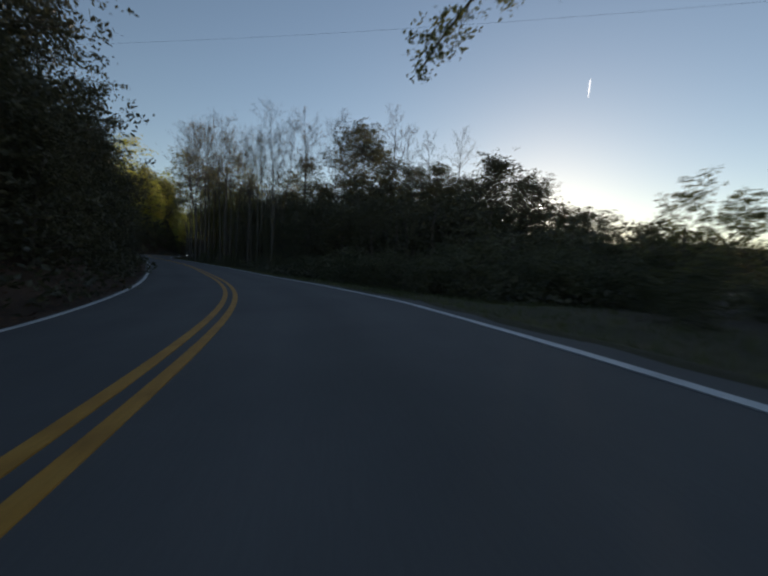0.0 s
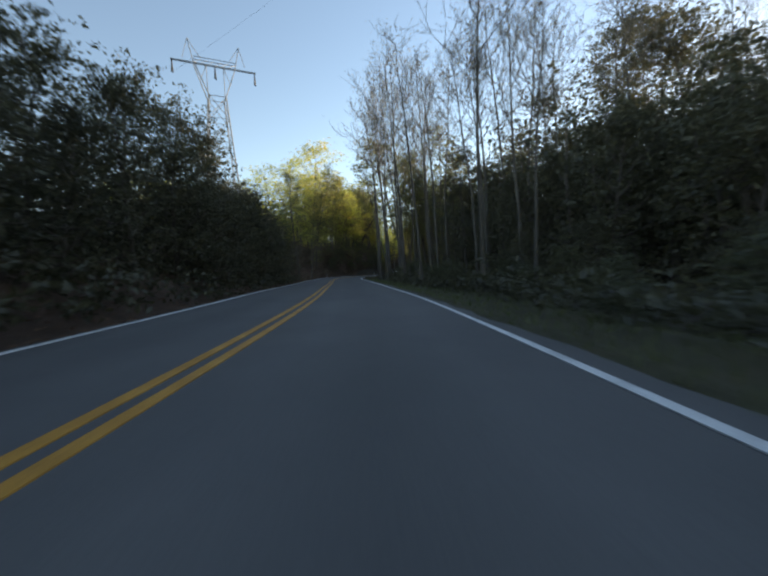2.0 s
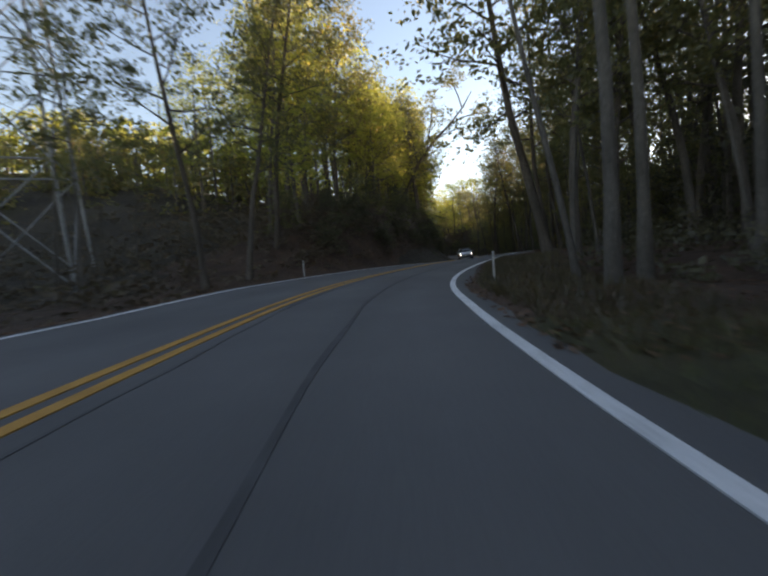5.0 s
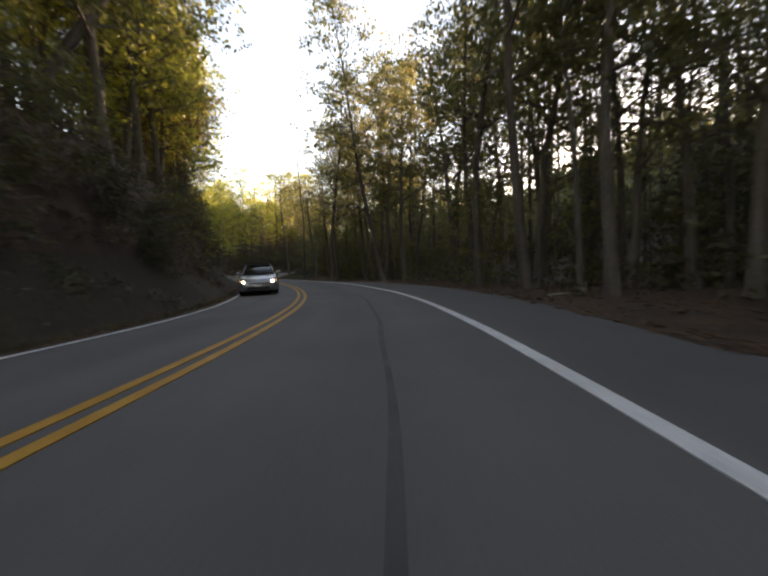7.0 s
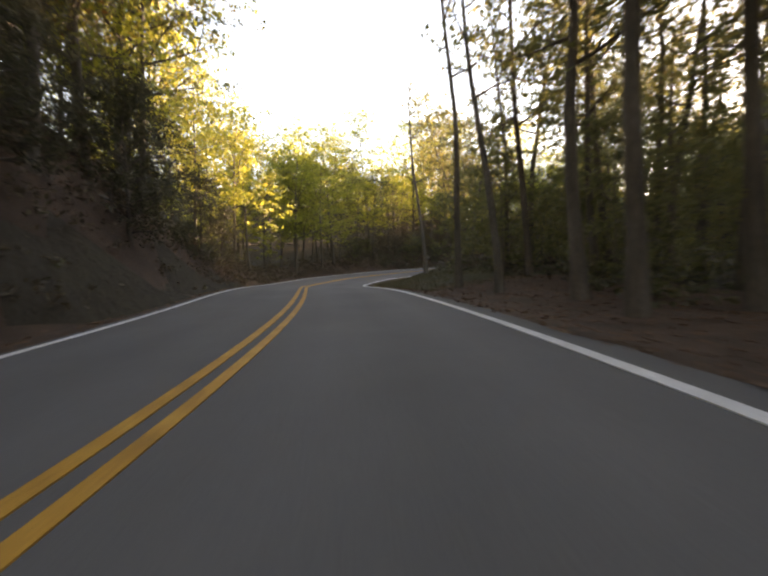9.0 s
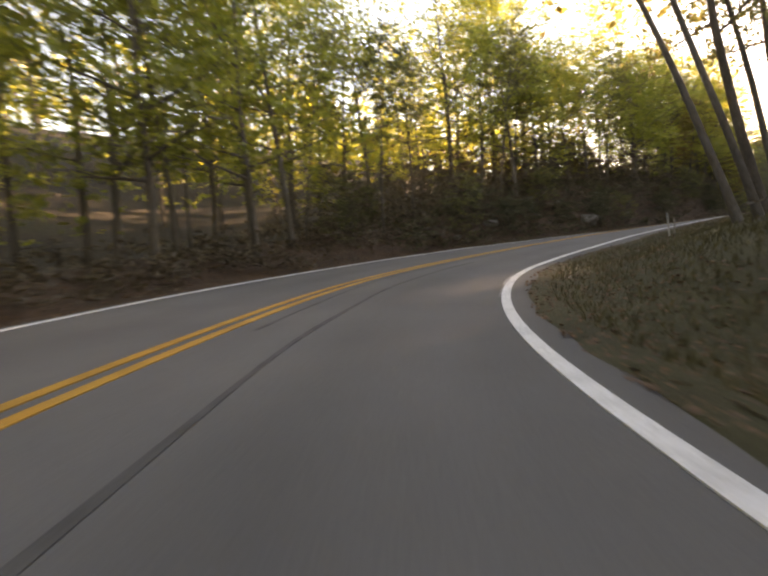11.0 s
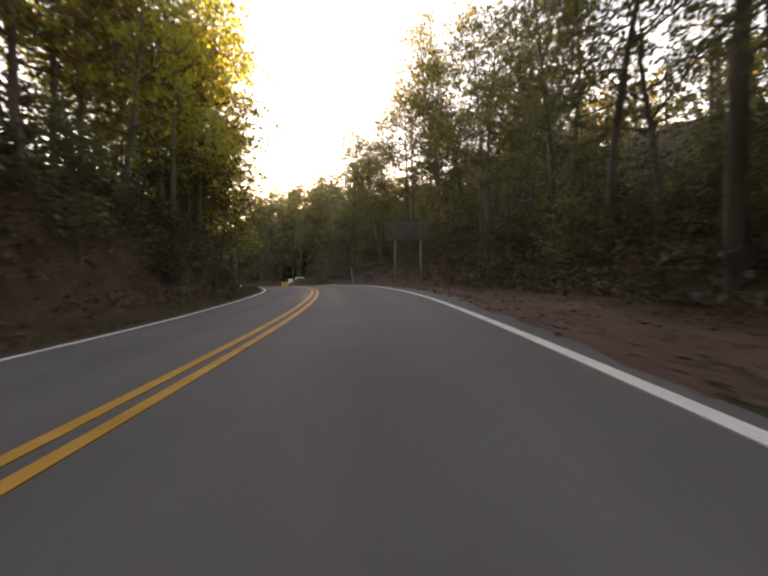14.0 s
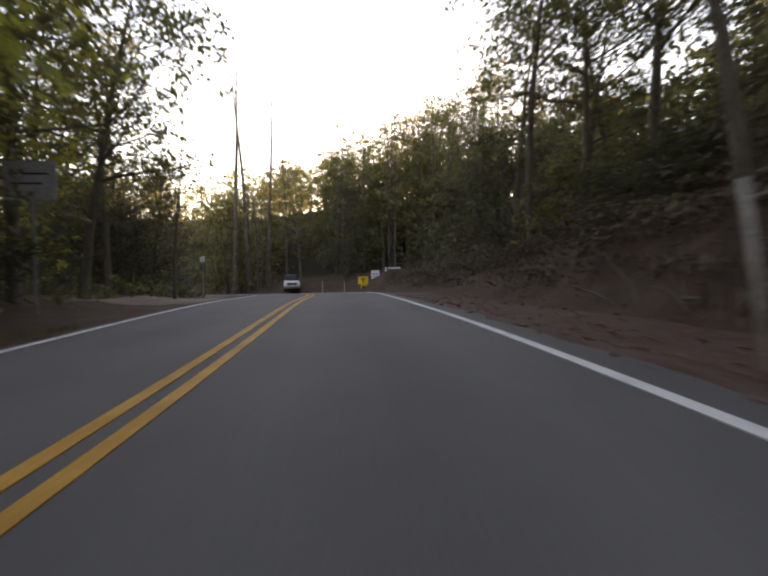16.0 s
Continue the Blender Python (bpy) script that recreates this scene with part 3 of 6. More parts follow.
def tree_kind(name, bark, leaf, label, category="tree", **kw):
    wood, crown = make_tree(**kw)
    return dict(name=name, label=label, category=category,
                trunk=mesh_of(name + " trunk", wood.v, wood.f, bark, True), crown=mesh_of(name + " crown", crown.v, crown.f, leaf))


def kinds(name, bark, leaf, label, category, shapes, **kw):
    return [tree_kind(name, bark, leaf, label, category, seed=s, height=h, **kw) for s, h in shapes]


KINDS = {
    "oak": kinds("tree", BARK, LEAF_GREEN, "tall broadleaf tree with a green crown turning yellow", "tree", ((11, 17), (12, 19), (13, 15)), radius=0.22, clear=0.34, spread=4.6, limbs=18, leaf_n=4600, leaf_size=0.2, clump=0.95),
    "gold": kinds("tree", BARK, LEAF_YELLOW, "tall broadleaf tree with a yellow-green autumn crown", "tree", ((21, 14), (22, 17), (23, 12)), radius=0.16, clear=0.26, spread=4.0, limbs=17, leaf_n=4200, leaf_size=0.2, clump=0.95),
    "crown": kinds("tree", DARK_BARK, LEAF_YELLOW, "large round-crowned tree with yellow-green leaves", "tree", ((24, 18), (25, 20)), radius=0.24, clear=0.3, spread=5.6, limbs=22, leaf_n=6500, leaf_size=0.2, clump=1.1, dome=True),
    "dark": kinds("bushy_tree", DARK_BARK, LEAF_DARK, "dense dark green tree with foliage down to its base", "tree", ((31, 9), (32, 11), (33, 8)), radius=0.16, clear=0.05, spread=3.2, limbs=22, leaf_n=7500, leaf_size=0.17, clump=0.95, dome=True),
    "dome": kinds("tree", GREY_BARK, LEAF_DARK, "dark round-topped broadleaf tree over a bare grey trunk", "tree", ((34, 15), (35, 14)), radius=0.17, clear=0.36, spread=4.4, limbs=22, leaf_n=7500, leaf_size=0.2, clump=1.0, dome=True),
    "rust": kinds("tree", BARK, LEAF_RUST, "broadleaf tree with orange and green autumn leaves", "tree", ((41, 12), (42, 14)), radius=0.16, clear=0.25, spread=3.6, limbs=15, leaf_n=5200, leaf_size=0.22, clump=0.95),
    "bare": kinds("bare_tree", GREY_BARK, LEAF_BUFF, "tall slender almost bare tree with grey bark", "tree", ((51, 26), (52, 24), (53, 27), (54, 22)), radius=0.17, clear=0.52, spread=5.0, limbs=11, leaf_n=700, leaf_size=0.10, clump=0.6, bare=True, droop=0.06),
    "pole": kinds("tree", DARK_BARK, LEAF_GREEN, "tall straight forest tree with a dark trunk and high thin crown", "tree", ((61, 23), (62, 21), (63, 19)), radius=0.2, clear=0.36, spread=3.2, limbs=18, leaf_n=4400, leaf_size=0.19, clump=0.95),
    "bush": kinds("bush", DARK_BARK, LEAF_BUSH, "dense roadside shrub with small dull green leaves", "bush", ((71, 2.6), (72, 2.0), (73, 3.2)), radius=0.04, clear=0.05, spread=1.5, limbs=12, leaf_n=2600, leaf_size=0.12, clump=0.5, dome=True),
    "sprout": kinds("sapling", BARK, LEAF_GREEN, "leafy green sapling under the taller trees", "sapling", ((81, 5.0), (82, 6.5), (83, 4.0)), radius=0.05, clear=0.12, spread=1.9, limbs=12, leaf_n=1700, leaf_size=0.17, clump=0.6),
    "thin": kinds("tree", GREY_BARK, LEAF_GREEN, "thin grey tree trunk with a small high crown", "tree", ((91, 12), (92, 14)), radius=0.085, clear=0.5, spread=2.0, limbs=10, leaf_n=1200, leaf_size=0.19, clump=0.7),
    "snag": kinds("dead_tree", GREY_BARK, LEAF_BUFF, "dead bare grey tree with broken limbs", "dead tree", ((95, 20), (96, 17)), radius=0.16, clear=0.45, spread=2.2, limbs=9, leaf_n=60, leaf_size=0.1, clump=0.4),
    "spar": kinds("dead_tree", DARK_BARK, LEAF_BUFF, "limbless dead tree standing like a pole", "dead tree", ((97, 16), (98, 18)), radius=0.22, clear=0.8, spread=0.5, limbs=4, leaf_n=20, leaf_size=0.1, clump=0.3),
}
WOODS = random.Random(7)


def plant(kind, x, y, scale=1.0, turn=None, variant=None, sink=0.1, tilt=0.0, wide=1.0):
    k = KINDS[kind][WOODS.randrange(len(KINDS[kind])) if variant is None else variant]
    s, d = [float(q[0]) for q in nearest(x, y)]
    clear = float(EDGE_LEFT(s) if d < 0 else EDGE_RIGHT(s)) + 1.6
    if abs(d) < clear:
        p = on_road(s, math.copysign(clear, d))
        x, y = p.x, p.y
    foot = new(k["name"])
    part("trunk", k["trunk"], foot)
    part("crown", k["crown"], foot)
    foot.matrix_world = pose(x, y, at_ground(x, y) - sink, tilt * 0.4, tilt, WOODS.uniform(0, 360) if turn is None else turn) @ Matrix.Diagonal((scale * wide, scale * wide, scale, 1))
    return tagged(foot, k["label"], k["category"], "roadside " + k["category"] + "s")


TAKEN = []


def scatter(s0, s1, d0, d1, count, mix, small=0.8, big=1.2, gap=1.6, swap=None):
    """Trees of a mix of kinds over a stretch of the roadside."""
    made = tries = 0
    while made < count and tries < count * 12:
        tries += 1
        s, d = WOODS.uniform(s0, s1), WOODS.uniform(d0, d1)
        h = np.interp(s, RS, HEAD)
        x, y = float(np.interp(s, RS, RX) + d * math.cos(h)), float(np.interp(s, RS, RY) + d * math.sin(h))
        ns, nd = nearest(x, y)
        if abs(nd[0]) < min(abs(d0), abs(d1)) - 0.3:
            continue
        if any((x - a) ** 2 + (y - b) ** 2 < gap * gap for a, b in TAKEN[-400:]):
            continue
        TAKEN.append((x, y))
        kind = WOODS.choices([m for m, _ in mix], [w for _, w in mix])[0]
        scale, v = WOODS.uniform(small, big), WOODS.randrange(len(KINDS[kind]))
        if swap and swap[0] < s < swap[1]:
            kind = swap[2].get(kind, kind)
        plant(kind, x, y, scale, variant=v % len(KINDS[kind]))
        made += 1


def far_woods(name, label, spots, leaf, size=0.7, per=26, seed=1, clear=0.12, stem=0.16, bark=None):
    """Woods too far off to pick trees apart: clumped crowns on thin stems, in one mesh."""
    rng = np.random.default_rng(seed)
    crown, wood = Shape(), Shape()
    for x, y, h in spots:
        z = at_ground(x, y) - 0.3
        wood.tube([(x, y, z), (x + rng.normal(0, 0.2), y, z + h * 0.55), (x + rng.normal(0, 0.3), y, z + h * 0.9)], [stem, stem * 0.7, stem * 0.25], 5)
        r = h * rng.uniform(0.2, 0.28)
        for _ in range(per):
            a, u = rng.uniform(0, 2 * math.pi), rng.uniform(clear, 1.0)
            w = r * math.sin(math.pi * min(1, 0.22 + 0.75 * u)) * math.sqrt(rng.uniform(0.1, 1))
            crown.leaves(rng, (x + w * math.cos(a), y + w * math.sin(a), z + h * u), 10, 1.15, size, 0.7)
    n = len(wood.v)
    me = mesh_of(name, wood.v + crown.v, wood.f + [tuple(i + n for i in f) for f in crown.f], [bark or DARK_BARK, leaf])
    me.polygons.foreach_set("material_index", [0] * len(wood.f) + [1] * len(crown.f))
    return tagged(new(name, me), label, "woods", kind="stuff")


def spots(seed, s0, s1, d0, d1, count, low, high, keep=22.0):
    rng = np.random.default_rng(seed)
    out = []
    for _ in range(count * 4):
        s, d = rng.uniform(s0, s1), rng.uniform(min(d0, d1), max(d0, d1))
        h = np.interp(s, RS, HEAD)
        x, y = float(np.interp(s, RS, RX) + d * math.cos(h)), float(np.interp(s, RS, RY) + d * math.sin(h))
        if abs(nearest(x, y)[1][0]) >= keep:
            out.append((x, y, rng.uniform(low, high)))
        if len(out) >= count:
            break
    return out


def undergrowth(name, label, s0, s1, d0, d1, clumps, per, leaf, size, high, seed, wide=0.7):
    """Low leafy growth over a stretch of ground, in one mesh."""
    rng = np.random.default_rng(seed)
    sh = Shape()
    for _ in range(clumps):
        s, d = rng.uniform(s0, s1), rng.uniform(min(d0, d1), max(d0, d1))
        h = np.interp(s, RS, HEAD)
        x, y = float(np.interp(s, RS, RX) + d * math.cos(h)), float(np.interp(s, RS, RY) + d * math.sin(h))
        if abs(nearest(x, y)[1][0]) < min(abs(d0), abs(d1)) - 0.2:
            continue
        top = high * rng.uniform(0.3, 1.0)
        sh.leaves(rng, (x, y, at_ground(x, y) + 0.45 * top), per, wide * rng.uniform(0.6, 1.4), size, max(0.25, top / 1.6))
    return tagged(new(name, mesh_of(name, sh.v, sh.f, leaf)), label, "undergrowth", kind="stuff")


def blades(name, label, s0, s1, d0, d1, count, leaf, tall, wide, seed, lying=False):
    """Grass blades or fallen leaves strewn over a verge, in one mesh."""
    rng = np.random.default_rng(seed)
    s = rng.uniform(s0, s1, count)
    e0, e1 = (d0(s) if callable(d0) else d0), (d1(s) if callable(d1) else d1)
    d = e0 + (e1 - e0) * rng.uniform(0, 1, count) ** 1.2
    h = np.interp(s, RS, HEAD)
    x, y = np.interp(s, RS, RX) + d * np.cos(h), np.interp(s, RS, RY) + d * np.sin(h)
    z = ground_height(s, d, x, y) - 0.01 + 0.05 * wander(x * 4, y * 4) * np.clip(np.abs(d) - np.where(d < 0, EDGE_LEFT(s), EDGE_RIGHT(s)), 0, 1)
    a = rng.uniform(0, 2 * math.pi, count)
    size = rng.uniform(0.5, 1.3, count)
    ax, ay = np.cos(a) * wide * size, np.sin(a) * wide * size
    if lying:
        t = rng.uniform(-0.5, 0.5, (count, 2))
        up = 0.025
        p = np.stack([np.stack([x - ax, y - ay, z + up], 1), np.stack([x + ay * 0.6, y - ax * 0.6, z + up + wide * t[:, 0]], 1),
                      np.stack([x + ax, y + ay, z + up], 1), np.stack([x - ay * 0.6, y + ax * 0.6, z + up + wide * t[:, 1]], 1)], 1)
        f = [(4 * i, 4 * i + 1, 4 * i + 2, 4 * i + 3) for i in range(count)]
    else:
        lx, ly = rng.normal(0, tall * 0.45, count), rng.normal(0, tall * 0.45, count)
        p = np.stack([np.stack([x - ax, y - ay, z - 0.03], 1), np.stack([x + ax, y + ay, z - 0.03], 1), np.stack([x + lx, y + ly, z + tall * size], 1)], 1)
        f = [(3 * i, 3 * i + 1, 3 * i + 2) for i in range(count)]
    return tagged(new(name, mesh_of(name, p.reshape(-1, 3).tolist(), f, leaf)), label, "ground cover", kind="stuff")


def disc_spots(seed, cx, cy, r, count, low, high, keep=18.0):
    rng = np.random.default_rng(seed)
    out = []
    while len(out) < count:
        a, q = rng.uniform(0, 2 * math.pi), r * math.sqrt(rng.uniform(0, 1))
        x, y = cx + q * math.cos(a), cy + q * math.sin(a)
        if abs(nearest(x, y)[1][0]) >= keep:
            out.append((x, y, rng.uniform(low, high)))
    return out


# ---- first stretch: a dark wood on one side, tall bare trees on the other ----
scatter(-24, 72, -5.2, -6.8, 40, [("dark", 1)], 0.5, 0.68, 1.5)
scatter(-24, 72, -7.2, -9.5, 24, [("dark", 1)], 0.7, 0.9, 2.0)
for x, y, sc in ((-8.6, 8.5, 1.05), (-8.4, 13.5, 0.9), (-9.3, 19.5, 0.85)):
    plant("dark", x, y, sc, variant=1)
for x, y, v, sc in ((1.8, 51.1, 3, 0.87), (3.7, 58.9, 0, 0.92), (-4.7, 51.3, 2, 0.66), (-1.0, 53.1, 0, 0.68), (-0.1, 56.0, 3, 0.84), (-7.4, 61.1, 0, 0.83), (-9.7, 64.8, 2, 0.83), (-4.0, 58.3, 1, 0.83),
                    (-6.0, 74.0, 0, 1.05), (-11.0, 74.0, 1, 1.0), (0.4, 61.0, 3, 1.02), (2.6, 64.0, 2, 1.0), (-9.0, 70.0, 3, 1.13), (-3.5, 67.0, 0, 0.9), (7.5, 66.0, 1, 1.02), (-14.5, 73.0, 2, 0.7), (-12.5, 69.0, 3, 0.92),
                    (12.0, 60.0, 0, 0.92), (-12.9, 81.5, 0, 1.05)):
    plant("bare", x, y, sc, variant=v)
plant("bare", -1.0, 41.4, 0.62, variant=1, tilt=-7)
plant("bare", 1.6, 44.8, 0.62, variant=3, tilt=-6)
for x, y, high in ((8.4, 74.8, 29.1), (14.0, 69.0, 26.1), (24.8, 69.5, 24.0), (33.9, 73.6, 20.1), (42.1, 76.7, 23.3), (19.3, 71.6, 21.6), (29.4, 75.6, 20.8)):
    plant("bare", x, y, high / 24.5, variant=1)
for x, y, high in ((21.5, 81.6, 21.3), (3.3, 72.5, 13.7), (8.6, 76.5, 18.4), (18.3, 75.6, 21.1), (20.5, 71.4, 19.4), (29.4, 59.4, 13.2), (24.6, 68.4, 14.3), (30.0, 71.4, 12.7), (26.2, 62.1, 13.4), (34.4, 60.4, 12.6), (36.8, 61.2, 12.5), (-1.7, 68.8, 13.7), (6.0, 77.5, 13.4), (12.3, 79.8, 13.7), (34.1, 67.5, 12.7), (13.1, 73.6, 12.5)):
    plant("dome", x, y, high / 15.6, wide=1.0 if high > 12 else 1.25)
for x, y, high in ((32.6, 53.5, 13.4), (36.5, 49.3, 13.8), (37.9, 44.0, 11.1), (39.3, 37.8, 9.7), (42.3, 35.4, 9.2), (42.4, 29.7, 6.9), (42.0, 24.4, 3.2), (40.1, 49.5, 12.2), (44.5, 42.0, 9.9), (44.2, 31.2, 7.0), (36.3, 49.6, 14.0), (40.0, 46.4, 11.1)):
    plant("dark", x, y, high / 9.9, wide=1.1)
for x, y, high in ((11.0, 34.0, 2.6), (7.5, 38.0, 2.8), (4.5, 44.0, 3.6), (1.5, 47.0, 3.6), (15.0, 30.0, 2.8), (19.0, 27.0, 2.8)):
    plant("dark", x, y, high / 9.9, wide=1.1)
scatter(-6, 3, 7.2, 13, 10, [("bush", 1)], 0.28, 0.42, 1.0)
scatter(3, 14, 6.8, 8.6, 9, [("bush", 1)], 0.5, 0.75, 1.2)
scatter(4, 16, 9.0, 16, 18, [("bush", 1)], 0.6, 0.85, 1.2)
scatter(6, 18, 16, 28, 18, [("bush", 1)], 0.8, 1.1, 1.4)
plant("sprout", 13.2, 1.6, 0.68, variant=1, turn=70, wide=0.8)
plant("sprout", 14.9, 0.8, 0.78, variant=0, turn=10, wide=0.8)
scatter(2, 8, 9.5, 16, 12, [("bush", 1)], 0.6, 0.85, 1.0)
scatter(14, 30, 7.4, 10.5, 14, [("bush", 1)], 0.42, 0.62, 1.2)
scatter(28, 74, 7.6, 10.5, 22, [("bush", 1)], 0.45, 0.7, 1.4)
scatter(34, 74, 14, 22, 16, [("dark", 1)], 0.75, 1.05, 2.5)
# ---- second stretch: cut bank on one side, straight-trunked woods on the other ----
for x, y, k, v, sc, tl in ((-29.9, 98.6, "gold", 1, 0.9, 0), (-32.0, 105.0, "crown", 1, 1.12, 0), (-37.0, 108.0, "crown", 0, 0.9, 0), (-30.0, 111.0, "crown", 0, 0.85, 2), (-28.9, 87.4, "pole", 1, 0.85, 3), (-27.2, 88.4, "pole", 2, 0.8, 4), (-28.0, 92.6, "pole", 0, 0.8, 14), (-29.5, 94.7, "gold", 1, 0.9, 10), (-27.0, 99.0, "thin", 0, 0.7, 0), (-26.6, 101.5, "thin", 1, 0.6, 0),
                           (-12.6, 104.0, "pole", 0, 1.0, -5), (-13.2, 84.2, "thin", 1, 1.3, -2), (-9.3, 126.6, "pole", 0, 1.0, 0), (-9.1, 121.6, "pole", 1, 1.05, -4), (-8.3, 117.7, "pole", 2, 1.1, 0), (-8.2, 119.5, "thin", 0, 1.4, 0),
                           (-7.3, 124.4, "pole", 0, 0.95, 3), (-12.5, 141.0, "pole", 1, 1.1, -9), (-11.0, 139.0, "pole", 2, 1.05, -4), (-16.8, 151.1, "pole", 2, 1.0, -3), (-16.4, 148.2, "pole", 0, 0.9, 0), (-18.7, 153.8, "snag", 1, 0.95, 0),
                           (-20.2, 156.6, "snag", 0, 0.95, 0), (-24.0, 174.0, "snag", 1, 1.1, 0), (-18.0, 163.0, "snag", 0, 0.9, 0)):
    plant(k, x, y, sc, variant=v, turn=0, tilt=tl)
plant("thin", -11.5, 90.0, 1.0, variant=0, turn=0, tilt=-3)
plant("pole", -12.6, 98.9, 1.15, variant=1, turn=0, tilt=-7, wide=1.45)
scatter(70, 94, -9, -20, 10, [("thin", 1), ("oak", 1)], 0.75, 1.0, swap=(70, 94, {"oak": "thin"}))
scatter(112, 166, -9.5, -17, 10, [("crown", 2), ("oak", 2)], 0.7, 0.95, 2.6)
scatter(98, 128, -8.5, -12, 12, [("gold", 4), ("oak", 1), ("thin", 1)], 0.75, 1.0)
for s, d, k, v, sc in ((147, -6.9, "oak", 0, 0.8), (151, -7.2, "gold", 1, 0.95), (154, -6.6, "oak", 2, 0.95), (158, -7.0, "gold", 0, 0.95), (162, -6.8, "oak", 1, 0.75), (149, -9.0, "oak", 1, 0.9), (156, -9.5, "gold", 1, 1.0)):
    p = on_road(s, d)
    plant(k, p.x, p.y, sc, variant=v)
scatter(146, 168, -7.6, -11, 8, [("oak", 1), ("crown", 1)], 0.75, 0.95, 1.8)
scatter(148, 166, -7.8, -10.5, 8, [("dark", 2), ("rust", 1)], 0.75, 1.0, 1.4, swap=(148, 166, {"dark": "gold"}))
scatter(146, 172, -5.6, -8.5, 16, [("bush", 1), ("dark", 1)], 0.35, 0.6, 1.3)
scatter(128, 160, -7.5, -11.5, 17, [("gold", 3), ("oak", 3), ("rust", 1)], 0.85, 1.1)
scatter(96, 160, -5.2, -9, 34, [("bush", 3), ("sprout", 1)], 0.5, 0.9)
scatter(76, 104, 7.6, 16, 16, [("pole", 4), ("thin", 1)], 0.85, 1.1, swap=(70, 90, {"pole": "bare"}))
scatter(104, 160, 9.5, 16, 36, [("pole", 4), ("sprout", 2), ("thin", 2)], 0.85, 1.1, swap=(104, 150, {"thin": "oak"}))
scatter(140, 186, 9.5, 20, 14, [("pole", 3), ("sprout", 3)], 0.7, 1.0)
scatter(160, 188, -6.8, -13, 20, [("gold", 4), ("thin", 2), ("sprout", 1)], 0.85, 1.1)
# ---- third stretch: rocky bank, grassy bend, red clay bank ----
scatter(186, 232, -7.8, -12, 24, [("gold", 4), ("thin", 3)], 0.85, 1.15)
scatter(190, 214, -9, -16, 8, [("crown", 3), ("gold", 1)], 0.85, 1.05, 2.0)
scatter(208, 232, -8.2, -11, 10, [("gold", 1)], 0.75, 1.0, 1.2)
for s, d, k, v, sc in ((247, -7.2, "gold", 1, 1.05), (250, -7.6, "rust", 1, 1.15), (244, -8.2, "gold", 0, 1.2), (254, -8.0, "gold", 1, 0.95)):
    p = on_road(s, d)
    plant(k, p.x, p.y, sc, variant=v)
scatter(232, 252, -8.0, -12, 12, [("oak", 3), ("gold", 2), ("rust", 1)], 0.8, 1.05, swap=(232, 252, {"oak": "thin"}))
scatter(190, 248, -5.4, -9, 26, [("bush", 3), ("sprout", 1)], 0.5, 0.85)
for x, y, k, v, sc, tl in ((2.5, 204.1, "pole", 0, 1.1, -8), (1.7, 203.1, "pole", 1, 1.25, -9), (-1.0, 200.6, "pole", 2, 1.25, -9), (-2.1, 199.0, "pole", 0, 1.05, -10), (-3.2, 198.2, "pole", 1, 0.95, -12), (7.5, 207.7, "pole", 1, 0.8, -3), (-21.0, 182.6, "thin", 0, 1.5, -13), (-20.2, 183.0, "thin", 1, 1.4, -9), (-19.6, 183.8, "pole", 1, 0.8, -10), (-18.9, 184.2, "thin", 0, 1.4, -6), (-18.0, 184.6, "pole", 2, 0.8, -7), (-4.6, 196.6, "pole", 2, 0.9, -8), (-6.0, 195.4, "pole", 0, 0.85, -10),
                           (8.0, 202.5, "oak", 1, 0.7, 0), (9.9, 210.0, "oak", 2, 0.85, 0), (24.5, 234.0, "oak", 0, 0.8, -9), (28.7, 242.6, "pole", 1, 0.85, -4), (30.0, 241.0, "oak", 2, 0.9, -6), (0.2, 227.0, "gold", 1, 0.95, 4), (-3.0, 224.2, "gold", 0, 0.95, 4), (3.4, 232.4, "rust", 1, 1.05, 3), (7.6, 237.2, "rust", 1, 0.95, 3), (2.6, 231.0, "gold", 2, 1.2, 5), (8.8, 240.6, "gold", 0, 0.95, 3), (11.0, 246.6, "oak", 1, 0.8, 0), (12.4, 250.5, "oak", 2, 0.95, 2), (10.0, 250.0, "gold", 1, 0.9, 0), (13.2, 253.6, "oak", 0, 0.7, 0), (9.2, 244.2, "dark", 2, 1.0, 0), (10.6, 247.2, "gold", 2, 0.55, 0)):
    plant(k, x, y, sc, variant=v, turn=0, tilt=tl)
plant("sprout", -34.9, 193.6, 0.6, variant=2)
scatter(206, 230, 12, 24, 9, [("dark", 1)], 0.65, 0.9)
scatter(198, 212, 10.5, 18, 6, [("sprout", 1)], 0.7, 1.0)
# low oaks added only to stop the sun shining down the bend
for x, y, v in ((-10.0, 194.0, 0), (-7.2, 197.2, 2), (-4.8, 200.4, 1), (-11.8, 190.4, 2), (-8.0, 193.4, 1), (-2.5, 202.5, 0)):
    plant("oak", x, y, 0.45, variant=v)
scatter(206, 222, 11, 22, 8, [("pole", 2), ("thin", 1)], 0.75, 0.95)
scatter(222, 276, 10.5, 18, 24, [("oak", 3), ("pole", 2), ("thin", 2), ("sprout", 2)], 0.7, 0.95)
